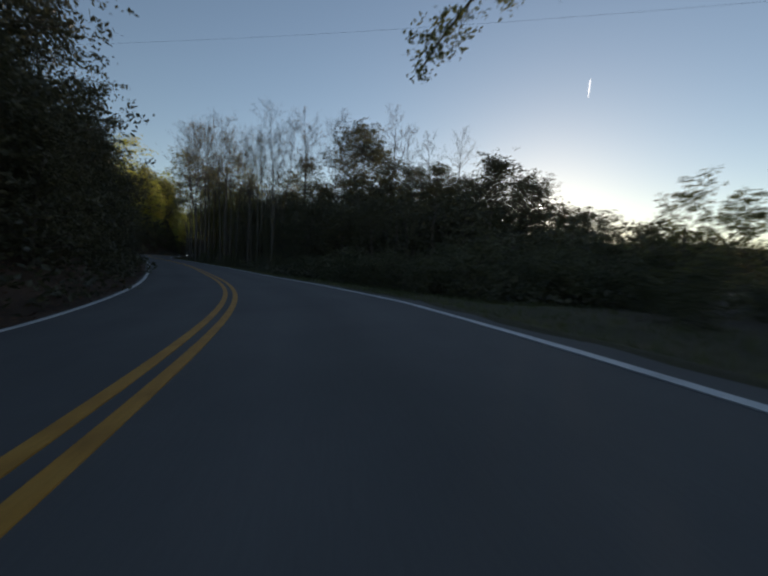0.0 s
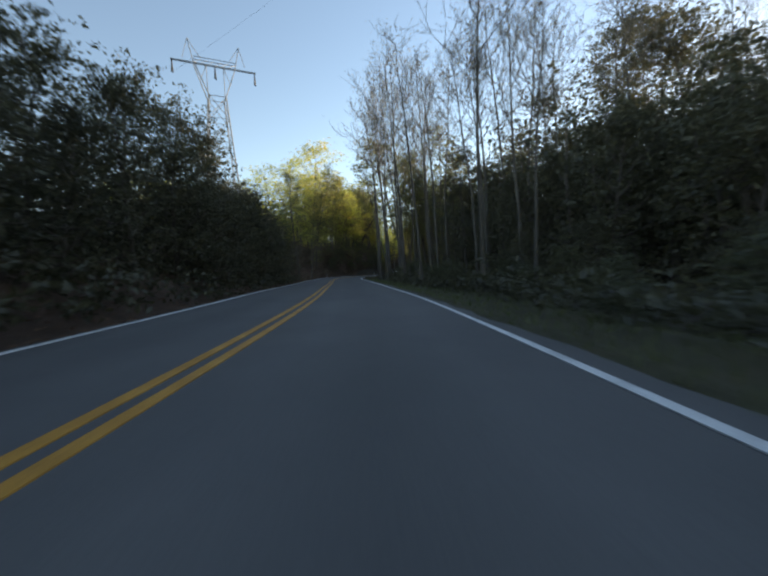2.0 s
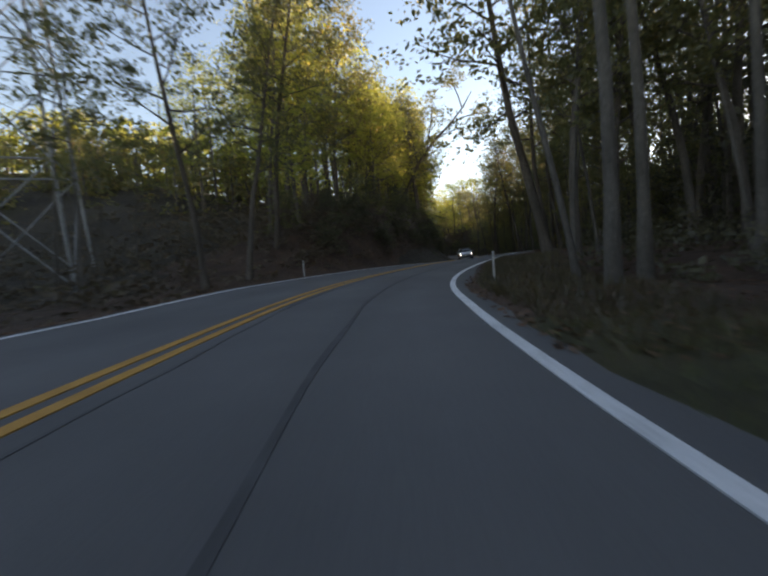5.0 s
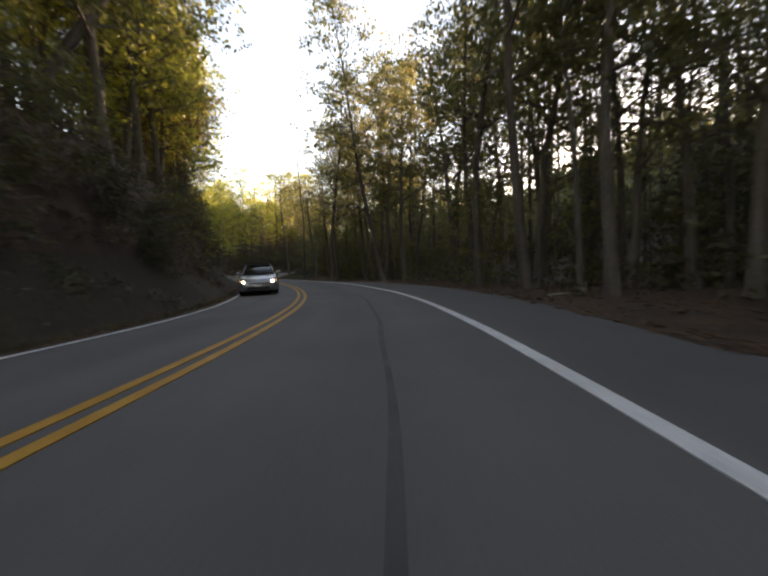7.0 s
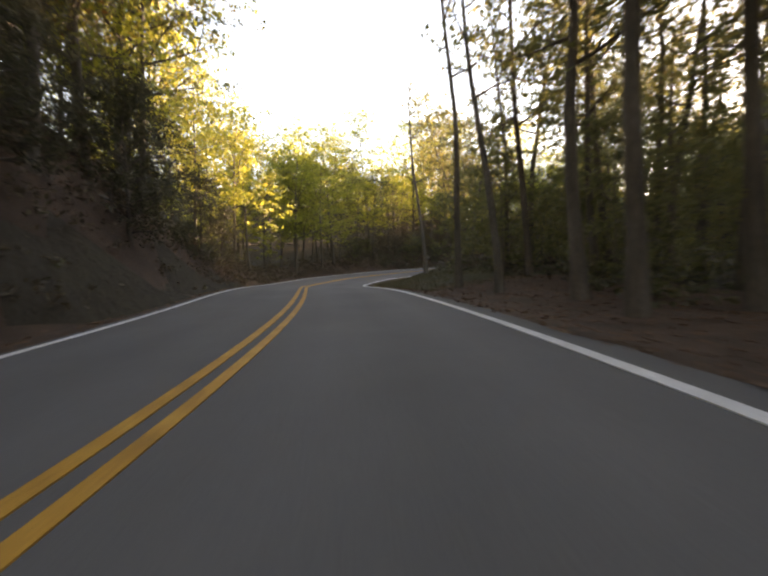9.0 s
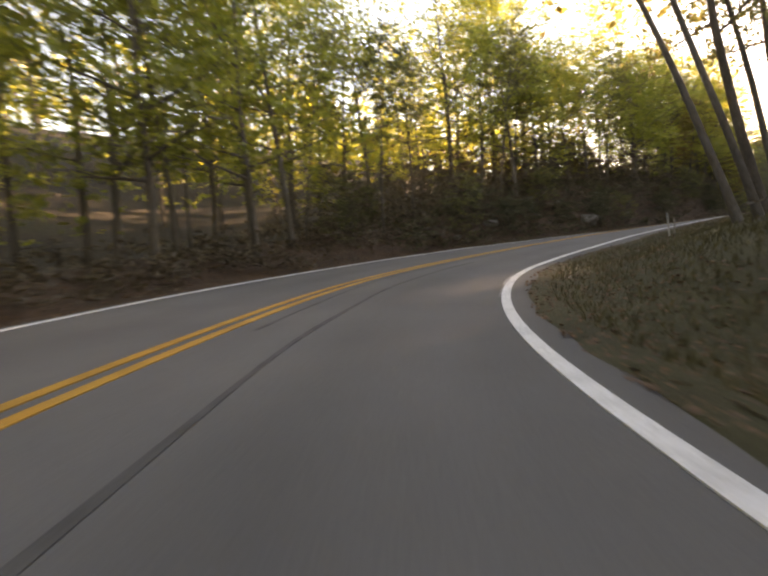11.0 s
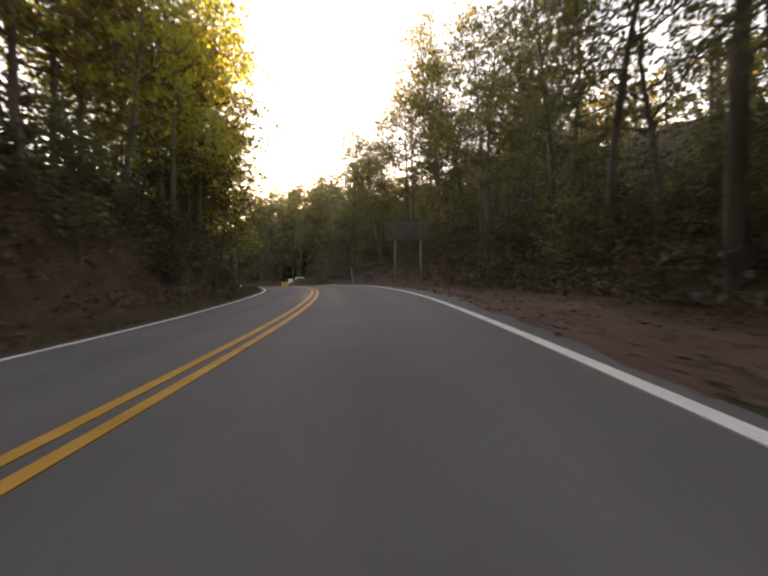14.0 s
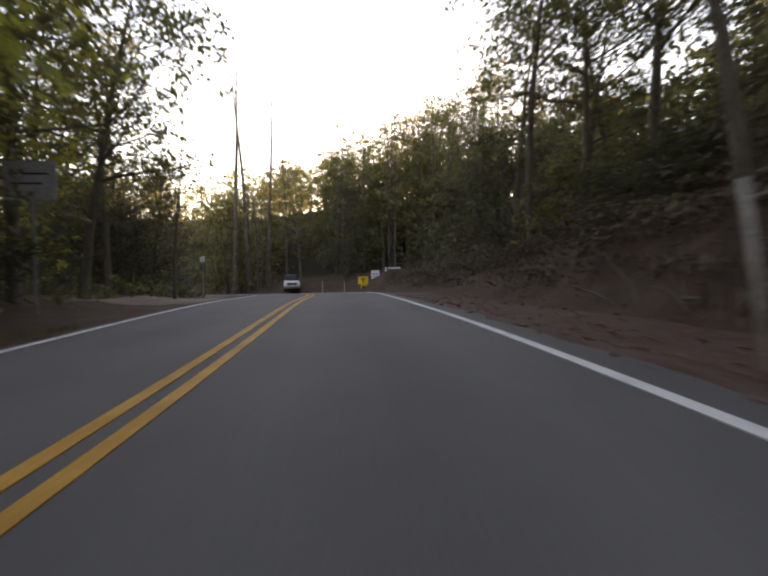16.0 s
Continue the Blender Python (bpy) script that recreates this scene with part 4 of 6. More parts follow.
for s, d, k, v, sc in ((246, 12.5, "oak", 0, 1.0), (249, 14.5, "oak", 1, 0.95), (252, 11.8, "pole", 0, 0.95), (255, 14.0, "oak", 2, 1.15), (258, 12.2, "oak", 0, 0.95), (262, 13.5, "oak", 1, 0.9), (243, 14.0, "pole", 1, 0.85), (266, 12.0, "oak", 2, 0.9), (239, 12.8, "pole", 2, 0.85)):
    p = on_road(s, d)
    plant(k, p.x, p.y, sc, variant=v)
scatter(212, 270, 9.5, 13, 20, [("bush", 2), ("sprout", 1)], 0.5, 0.9)
scatter(244, 266, -7.5, -14, 12, [("oak", 2), ("gold", 1), ("dark", 2)], 0.8, 1.05, swap=(240, 256, {"oak": "gold", "dark": "sprout"}))
for x, y, k, v, sc, tl in ((15.8, 252.8, "snag", 1, 0.55, 4), (27.2, 288.6, "spar", 0, 2.0, 2), (28.9, 288.0, "spar", 1, 1.72, 2), (31.0, 286.4, "spar", 0, 1.72, 3), (33.3, 286.0, "snag", 0, 1.15, 0)):
    plant(k, x, y, sc, variant=v, tilt=tl)
scatter(262, 296, -9, -16, 14, [("oak", 1), ("dark", 2), ("sprout", 1)], 0.6, 0.95)
scatter(276, 312, 10.5, 22, 16, [("dark", 3), ("oak", 2)], 0.8, 1.1)


# saplings in the lighter woods, a shrub and a dead stem at the grass verge
scatter(150, 176, 9.2, 17, 16, [("sprout", 1)], 0.7, 1.1, 1.6)
for s, d, sc in ((44.0, 6.0, 0.42), (42.6, 6.4, 0.36), (51.0, 6.6, 0.4), (30.0, 6.2, 0.4)):
    p = on_road(s, d)
    plant("bush", p.x, p.y, sc)
for x, y, high in ((-48.7, 118.9, 19.0), (-52.8, 116.5, 14.5), (-44.8, 120.8, 22.0)):
    plant("crown", x, y, high / 19.0, variant=0)


def dead_sapling(s, d, lean):
    """A pale broken stem leaning towards the road."""
    p, h = on_road(s, d), float(np.interp(s, RS, HEAD))
    ob = new("dead_sapling")
    part("trunk", rod("dead stem", [(0, 0, -0.15), (-0.12 * lean, 0.05, 0.45), (-0.2 * lean, 0.02, 0.8), (-0.42 * lean, 0.1, 1.35)], [0.035, 0.03, 0.026, 0.012], GREY_BARK, 6), ob)
    part("twig", rod("dead twig", [(-0.2 * lean, 0.02, 0.8), (-0.1 * lean, 0.12, 1.0), (-0.02 * lean, 0.2, 1.3)], [0.014, 0.01, 0.004], GREY_BARK, 5), ob)
    ob.matrix_world = pose(p.x, p.y, at_ground(p.x, p.y), 0, 0, math.degrees(h))
    return tagged(ob, "pale broken dead sapling leaning over the grass verge", "dead tree")


def arching_tree():
    """A tree on the cut bank whose dark trunk bends out over the road."""
    rng = np.random.default_rng(91)
    wood, crown = Shape(), Shape()
    trunk = [(0, 0, -1.2), (0.6, 0.1, 2.2), (2.9, 0.7, 6.6), (5.2, 1.2, 9.4), (6.9, 1.5, 10.9), (9.0, 1.6, 13.1), (10.2, 1.7, 15.0)]
    wood.tube(trunk, [0.3, 0.24, 0.2, 0.17, 0.14, 0.10, 0.05], 8)
    limbs = [[(5.0, 1.2, 9.2), (6.4, 1.4, 10.0), (8.2, 1.5, 10.5), (10.1, 1.4, 10.3), (11.0, 1.2, 9.6)],
             [(7.0, 1.5, 11.0), (8.6, 1.6, 11.8), (10.2, 1.6, 12.1), (12.4, 1.5, 12.0), (13.6, 1.4, 11.5)],
             [(2.7, 0.7, 6.3), (2.4, 1.4, 8.6), (2.0, 2.0, 10.8), (1.6, 2.2, 12.6), (1.4, 2.3, 14.0)],
             [(8.9, 1.6, 13.0), (8.6, 2.0, 14.6), (8.2, 2.4, 16.0), (8.0, 2.5, 17.0), (7.9, 2.6, 17.8)],
             [(4.0, 1.0, 8.0), (4.4, 0.0, 9.6), (4.9, -0.8, 11.2), (5.1, -1.2, 12.4), (5.2, -1.4, 13.4)]]
    for limb in limbs:
        wood.tube(limb, [0.10, 0.085, 0.065, 0.045, 0.02], 6)
        for j in (2, 3, 4):
            for _ in range(3):
                tw = bent(rng, limb[j], Vector(rng.normal(0, 0.8, 3)) + Vector((0.3, 0, 0.25)), rng.uniform(1.2, 2.2), 3, 0.15, 0.02)
                wood.tube(tw, [0.03, 0.022, 0.014, 0.007], 4)
                for q in tw[1:]:
                    crown.leaves(rng, q, 26, 0.55, 0.2)
    t = new("tree")
    part("trunk", mesh_of("arching trunk", wood.v, wood.f, DARK_BARK, True), t)
    part("crown", mesh_of("arching crown", crown.v, crown.f, LEAF_GREEN), t)
    t.matrix_world = pose(-27.8, 123.3, at_ground(-27.8, 123.3), 0, 0, 8)
    return tagged(t, "dark-trunked tree on the cut bank arching out over the road", "tree", "roadside trees")


arching_tree()

# ---- woods further off ----
far_woods("mid_woods_1", "dim woods behind the front row of trees", spots(41, 26, 50, 17, 34, 40, 7.5, 10.5, 14) + spots(51, 46, 80, 16, 34, 52, 10, 14, 14), LEAF_DARK, 0.34, 40)
far_woods("mid_woods_2", "yellow-green woods above the cut bank", spots(42, 108, 162, -30, -13, 46, 12, 18, 12.5), LEAF_YELLOW, 0.28, 60, 2, 0.16)
far_woods("mid_woods_3", "tall woods behind the straight trunks", spots(43, 78, 130, 16, 36, 80, 8, 12, 15), LEAF_DARK, 0.3, 36, 3, 0.04)
far_woods("mid_woods_4", "sunlit yellow-green woods round the outside of the bend", [q for q in spots(44, 176, 245, -34, -14, 70, 12, 18, 13) if nearest(q[0], q[1])[0][0] < 224], LEAF_YELLOW, 0.26, 60, 4, 0.14)
far_woods("mid_woods_5", "green woods above the clay bank", spots(45, 216, 288, 17, 34, 80, 7, 11, 16), LEAF_GREEN, 0.26, 44, 5, 0.06)
far_woods("mid_woods_6", "dim woods on the slope behind the trunks", spots(56, 192, 226, 16, 40, 60, 7, 12, 15), LEAF_GREEN, 0.28, 44, 6, 0.06)
far_woods("mid_woods_9", "dense young woods behind the straight trunks", spots(49, 104, 134, 14, 32, 44, 6, 10, 13.5), LEAF_DARK, 0.28, 34, 13, 0.05)
far_woods("mid_woods_7", "thin tall woods standing over the straight trunks", spots(47, 101, 140, 15, 30, 62, 16, 23, 14.5) + spots(57, 140, 166, 15, 30, 18, 14, 20, 14.5), LEAF_GREEN, 0.24, 56, 10, 0.34)
far_woods("mid_woods_10", "dark woods closing the gaps behind the roadside row", spots(59, 4, 76, -15, -9.5, 70, 4.5, 6.5, 9.5), LEAF_DARK, 0.3, 34, 15, 0.02)
far_woods("mid_woods_11", "green woods of slender trees beyond the thinner trunks", spots(60, 142, 178, 18, 42, 17, 11, 15.5, 18), LEAF_GREEN, 0.26, 44, 16, 0.3)
far_woods("mid_woods_12", "low dim woods behind the trees on the rocky bank", spots(61, 206, 252, -24, -13, 60, 4.0, 6.5, 12.5), LEAF_BROWN, 0.26, 44, 17, 0.02)
far_woods("mid_woods_8", "tall woods beyond the crest of the road", disc_spots(48, 51, 279, 14, 60, 17, 20, 10), LEAF_GREEN, 0.32, 56, 11, 0.06)
far_woods("far_woods_1", "dark wooded rise behind the roadside trees", spots(1, 34, 72, 24, 75, 90, 7, 11), LEAF_DARK, 0.55)
far_woods("far_woods_2", "wooded hillside beyond the dark bank", spots(2, -30, 84, -70, -13, 110, 5.5, 8.5, 12), LEAF_DARK, 0.55)
far_woods("far_woods_10", "low woods on the slope beyond the first cut", spots(13, 80, 124, -70, -24, 70, 5, 8, 22), LEAF_GREEN, 0.45, 24, 12, 0.04)
far_woods("far_woods_3", "wooded ridge beyond the straight-trunked trees", spots(3, 60, 215, 42, 90, 220, 6, 8.5, 38), LEAF_GREEN, 0.5)
far_woods("far_woods_4", "sunlit yellow-green woods above the cut bank", spots(4, 122, 250, -80, -28, 190, 7, 11, 27), LEAF_YELLOW, 0.6)
far_woods("far_woods_5", "green wooded hill where the road ends in view", spots(5, 262, 329, -60, 80, 220, 9, 14, 16), LEAF_GREEN, 0.55)
far_woods("far_woods_7", "green wooded hill closing the view", disc_spots(7, 72, 308, 46, 190, 10, 14) + disc_spots(8, 12, 340, 42, 90, 9, 13), LEAF_GREEN, 0.6, 22, 7)
# trees added as a screen between the low sun and the road
far_woods("far_woods_8", "wooded slopes added to keep the low sun off the road", disc_spots(9, 60, 250, 30, 80, 5, 7, 26) + disc_spots(10, 38, 170, 28, 60, 5, 8, 24) + disc_spots(11, 30, 122, 30, 60, 5, 8, 30), LEAF_GREEN, 0.6, 22, 8)
far_woods("far_woods_6", "wooded slope above the red clay bank", spots(6, 205, 290, 34, 95, 110, 6, 9, 32), LEAF_GREEN, 0.6)
far_woods("far_woods_11", "green woods beyond the crest of the road", disc_spots(58, 17, 288, 13, 50, 10, 14, 8), LEAF_GREEN, 0.36, 40, 14, 0.05)
far_woods("far_woods_12", "grey-green woods behind the dead trunks", disc_spots(62, 12, 276, 8, 20, 8.5, 11, 6) + disc_spots(63, 27, 297, 9, 24, 13, 16, 7), LEAF_GREEN, 0.34, 44, 18, 0.04)
far_woods("far_woods_9", "low dark woods falling away beyond the first bend", spots(12, 14, 38, 26, 60, 90, 4.0, 6.2, 25), LEAF_DARK, 0.4, 26, 9, 0.03)

# ---- low growth, grass and fallen leaves ----
undergrowth("undergrowth_1", "dark leafy growth at the foot of the woods", -24, 72, -3.9, -6.5, 420, 34, LEAF_DARK, 0.17, 1.3, 11)
undergrowth("undergrowth_2", "dark leafy growth behind the grass verge", -20, 76, 7.4, 18, 300, 34, LEAF_DARK, 0.18, 1.3, 12)
undergrowth("undergrowth_3", "brown and green growth on the cut bank", 94, 182, -4.7, -10.5, 1000, 40, LEAF_BROWN, 0.13, 1.0, 13)
undergrowth("undergrowth_4", "low growth among the straight trunks", 78, 134, 8.2, 28, 520, 34, LEAF_DARK, 0.17, 2.0, 14)
undergrowth("undergrowth_13", "green low growth among the thinner trunks", 134, 170, 8.2, 24, 260, 34, LEAF_BUSH, 0.17, 1.6, 33)
undergrowth("undergrowth_5", "low growth and brush on the rocky bank", 182, 256, -4.9, -10, 800, 44, LEAF_BROWN, 0.14, 1.2, 15)
undergrowth("undergrowth_6", "brown brush on the clay bank under the trees", 222, 288, 9.0, 15, 1100, 40, LEAF_BROWN, 0.14, 1.1, 16)
undergrowth("undergrowth_7", "low growth at the end of the view", 262, 312, -6.5, -20, 160, 28, LEAF_GREEN, 0.2, 1.2, 17)
undergrowth("undergrowth_8", "brush on the bank inside the bend", 156, 208, 9.0, 17, 360, 28, LEAF_BROWN, 0.16, 0.9, 18)
undergrowth("undergrowth_9", "tall brush on the slope above the cut bank", 98, 168, -8.5, -20, 420, 44, LEAF_BROWN, 0.18, 2.6, 19, 1.0)
undergrowth("undergrowth_10", "tall brush on the slope above the rocky bank", 192, 256, -7.4, -17, 720, 90, LEAF_BROWN, 0.17, 4.6, 20, 1.1)
undergrowth("undergrowth_14", "brown and green brush hanging over the rocky bank", 194, 224, -4.9, -9, 260, 46, LEAF_BUSH, 0.13, 1.2, 34)
undergrowth("undergrowth_12", "brown brush on the open slope below the pylon", 64, 104, -5.2, -32, 420, 34, LEAF_BROWN, 0.18, 1.3, 32, 0.9)
undergrowth("undergrowth_15", "dark leafy growth along the grass verge", 20, 74, 5.7, 7.8, 230, 36, LEAF_DARK, 0.15, 1.1, 35)
undergrowth("undergrowth_16", "dim brush under the yellow trees on the bank", 88, 112, -8.5, -20, 150, 60, LEAF_BROWN, 0.17, 2.2, 36, 1.0)
undergrowth("undergrowth_17", "sparse low brush on the face of the clay bank", 224, 284, 7.7, 10.5, 800, 26, LEAF_BROWN, 0.12, 0.9, 37, 0.6)
undergrowth("undergrowth_11", "tall brush at the head of the clay bank", 222, 288, 10.2, 20, 620, 90, LEAF_DARK, 0.17, 4.4, 31, 1.1)
blades("grass_1", "mown green grass", -20, 78, lambda s: EDGE_RIGHT(s) - 0.1, lambda s: EDGE_RIGHT(s) + 4.2, 16000, GRASS, 0.12, 0.014, 21)
blades("grass_2", "short olive and dry grass", 158, 222, lambda s: EDGE_RIGHT(s) + 0.25, lambda s: EDGE_RIGHT(s) + 5.5, 26000, OLIVE_GRASS, 0.11, 0.014, 22)
blades("grass_3", "thin roadside grass", 104, 136, lambda s: -EDGE_LEFT(s) - 0.1, lambda s: -EDGE_LEFT(s) - 2.4, 6000, DRY_GRASS, 0.18, 0.013, 23)
blades("grass_4", "thin roadside grass", 196, 262, lambda s: -EDGE_LEFT(s) - 0.1, lambda s: -EDGE_LEFT(s) - 2.1, 12000, OLIVE_GRASS, 0.17, 0.014, 24)
blades("grass_5", "thin dry grass", 76, 104, lambda s: EDGE_RIGHT(s) + 0.1, lambda s: EDGE_RIGHT(s) + 3.5, 9000, DRY_GRASS, 0.22, 0.013, 25)
blades("fallen_leaves_1", "brown fallen leaves", 76, 160, lambda s: EDGE_RIGHT(s) - 0.25, lambda s: EDGE_RIGHT(s) + 6.0, 12000, DEAD_LEAF, 0, 0.06, 26, True)
blades("fallen_leaves_2", "brown fallen leaves", -20, 160, lambda s: -EDGE_LEFT(s) + 0.1, lambda s: -EDGE_LEFT(s) - 5.0, 9000, DEAD_LEAF, 0, 0.06, 27, True)
blades("fallen_leaves_3", "brown fallen leaves", 160, 262, lambda s: -EDGE_LEFT(s) + 0.1, lambda s: -EDGE_LEFT(s) - 5.0, 8000, DEAD_LEAF, 0, 0.06, 28, True)
blades("fallen_leaves_4", "reddish fallen leaves", 204, 272, lambda s: EDGE_RIGHT(s) - 0.2, lambda s: EDGE_RIGHT(s) + 7.5, 9000, DEAD_LEAF, 0, 0.06, 29, True)
blades("fallen_leaves_5", "brown fallen leaves", 156, 222, lambda s: EDGE_RIGHT(s) - 0.2, lambda s: EDGE_RIGHT(s) + 2.6, 9000, DEAD_LEAF, 0, 0.04, 30, True)


# ---- things ----
def road_pose(s, d, up=0.0):
    """A pose on the road: x to the right across the camber, y along the road."""
    a, b = on_road(s, d), on_road(s + 0.6, d)
    y = (b - a).normalized()
    c = on_road(s, d + 0.3) - on_road(s, d - 0.3)
    z = c.normalized().cross(y).normalized()
    x = y.cross(z)
    m = Matrix((x, y, z)).transposed().to_4x4()
    m.translation = a + z * up
    return m


def bevelled(name, lo, hi, mat, edge=0.01):
    bm = bmesh.new()
    bmesh.ops.create_cube(bm, size=1.0)
    for v in bm.verts:
        v.co = Vector([lo[i] + (v.co[i] + 0.5) * (hi[i] - lo[i]) for i in range(3)])
    bmesh.ops.bevel(bm, geom=list(bm.edges), offset=edge, segments=2, affect="EDGES", profile=0.6)
    me = bpy.data.meshes.new(name)
    bm.to_mesh(me)
    bm.free()
    me.materials.append(mat)
    return me


def rod(name, pts, radii, mat, sides=8):
    sh = Shape()
    sh.tube(pts, radii, sides)
    n = len(sh.v)
    sh.f += [tuple(range(sides - 1, -1, -1)), tuple(range(n - sides, n))]
    return mesh_of(name, sh.v, sh.f, mat, sides > 5)


def plain(name, colour, rough=0.5, metal=0.0, glow=None):
    m, nt, b = material(name, rough)
    shade = ramp(nt, noise_at(nt, 0.35, 4), [(0.3, tuple(c * 0.85 for c in colour)), (0.7, colour)])
    nt.links.new(shade, b.inputs["Base Color"])
    b.inputs["Metallic"].default_value = metal
    if glow:
        b.inputs["Emission Color"].default_value = (*glow[:3], 1)
        b.inputs["Emission Strength"].default_value = glow[3]
    return m


SILVER = plain("silver car paint", (0.30, 0.31, 0.325), 0.28, 0.75)
CAR_GLASS = plain("tinted glass", (0.012, 0.015, 0.018), 0.06)
RUBBER = plain("tyre rubber", (0.018, 0.018, 0.019), 0.85)
ALLOY = plain("alloy rim", (0.42, 0.43, 0.45), 0.3, 0.9)
TRIM = plain("black plastic trim", (0.015, 0.015, 0.017), 0.5)
LAMP_ON = plain("lit headlamp", (0.8, 0.8, 0.75), 0.2, 0.0, (1.0, 0.96, 0.88, 6.0))
AMBER = plain("amber lamp", (0.75, 0.38, 0.05), 0.25, 0.0, (1.0, 0.6, 0.1, 0.5))
YELLOW_SIGN = plain("yellow sign sheeting", (0.72, 0.47, 0.03), 0.5)
WHITE_SIGN = plain("white sign sheeting", (0.68, 0.69, 0.70), 0.5)
GREEN_SIGN = plain("green sign sheeting", (0.03, 0.16, 0.09), 0.5)
BLACK_INK = plain("black print", (0.02, 0.02, 0.02), 0.6)
FADED_BOARD = surface("faded board", 0.4, 0.05, [(0.25, (0.30, 0.30, 0.31)), (0.7, (0.46, 0.46, 0.47))], 0.3, 0.004, 0.8)
GREY_BOARD = surface("weathered grey boards", 0.5, 0.04, [(0.25, (0.06, 0.055, 0.05)), (0.7, (0.12, 0.11, 0.10))], 0.5, 0.005, 0.9)
WHITE_VAN = plain("white vehicle paint", (0.62, 0.63, 0.64), 0.35)


def loft(name, stations, mat, soft=True):
    """A closed body through cross-sections (y, half width low, half width high, z low, z high)."""
    v, f, k = [], [], 10
    for y, wl, wh, zl, zh in stations:
        m = (zl + zh) / 2
        ring = [(-wl * 0.9, zl), (wl * 0.9, zl), (wl, zl + 0.07), (wl + 0.01, m), (wh, zh - 0.06), (wh * 0.86, zh - 0.006), (-wh * 0.86, zh - 0.006), (-wh, zh - 0.06), (-wl - 0.01, m), (-wl, zl + 0.07)]
        v += [(x, y, z) for x, z in ring]
    for i in range(len(stations) - 1):
        f += [(i * k + j, i * k + (j + 1) % k, (i + 1) * k + (j + 1) % k, (i + 1) * k + j) for j in range(k)]
    f += [tuple(range(k - 1, -1, -1)), tuple(range((len(stations) - 1) * k, len(stations) * k))]
    return mesh_of(name, v, f, mat, soft)


def wheel(parent, x, y, side, radius=0.33):
    sh = Shape()
    prof = [(0.0, 0.20), (0.02, radius - 0.02), (0.06, radius), (0.16, radius), (0.20, radius - 0.02), (0.22, 0.20)]
    n = 24
    v = [(x + side * (a - 0.2), y + r * math.cos(2 * math.pi * i / n), radius + r * math.sin(2 * math.pi * i / n)) for a, r in prof for i in range(n)]
    f = [(k * n + i, k * n + (i + 1) % n, (k + 1) * n + (i + 1) % n, (k + 1) * n + i) for k in range(len(prof) - 1) for i in range(n)]
    w = part("wheel", mesh_of("wheel", v, f, RUBBER, True), parent, "black tyre on an alloy rim")
    rv, rf = [], []
    c = len(rv)
    for i in range(10):
        a0, a1 = 2 * math.pi * i / 10, 2 * math.pi * (i + 0.55) / 10
        b = len(rv)
        for a in (a0, a1):
            for r in (0.05, 0.21):
                rv.append((x + side * 0.012, y + r * math.cos(a), radius + r * math.sin(a)))
        rf.append((b, b + 1, b + 3, b + 2))
    b = len(rv)
    rv += [(x + side * 0.016, y + 0.07 * math.cos(2 * math.pi * i / 12), radius + 0.07 * math.sin(2 * math.pi * i / 12)) for i in range(12)]
    rf.append(tuple(range(b, b + 12)))
    b = len(rv)
    for r in (0.19, 0.225):
        rv += [(x + side * 0.014, y + r * math.cos(2 * math.pi * i / n), radius + r * math.sin(2 * math.pi * i / n)) for i in range(n)]
    rf += [(b + i, b + (i + 1) % n, b + n + (i + 1) % n, b + n + i) for i in range(n)]
    part("rim", mesh_of("rim", rv, rf, ALLOY), w, "silver spoked alloy rim")
    b0 = [(x - side * 0.03, y + 0.2 * math.cos(2 * math.pi * i / n), radius + 0.2 * math.sin(2 * math.pi * i / n)) for i in range(n)]
    part("brake", mesh_of("brake", b0 + [(px - side * 0.04, py, pz) for px, py, pz in b0], [tuple(range(n)), tuple(range(2 * n - 1, n - 1, -1))] + [(i, (i + 1) % n, n + (i + 1) % n, n + i) for i in range(n)], TRIM), w)


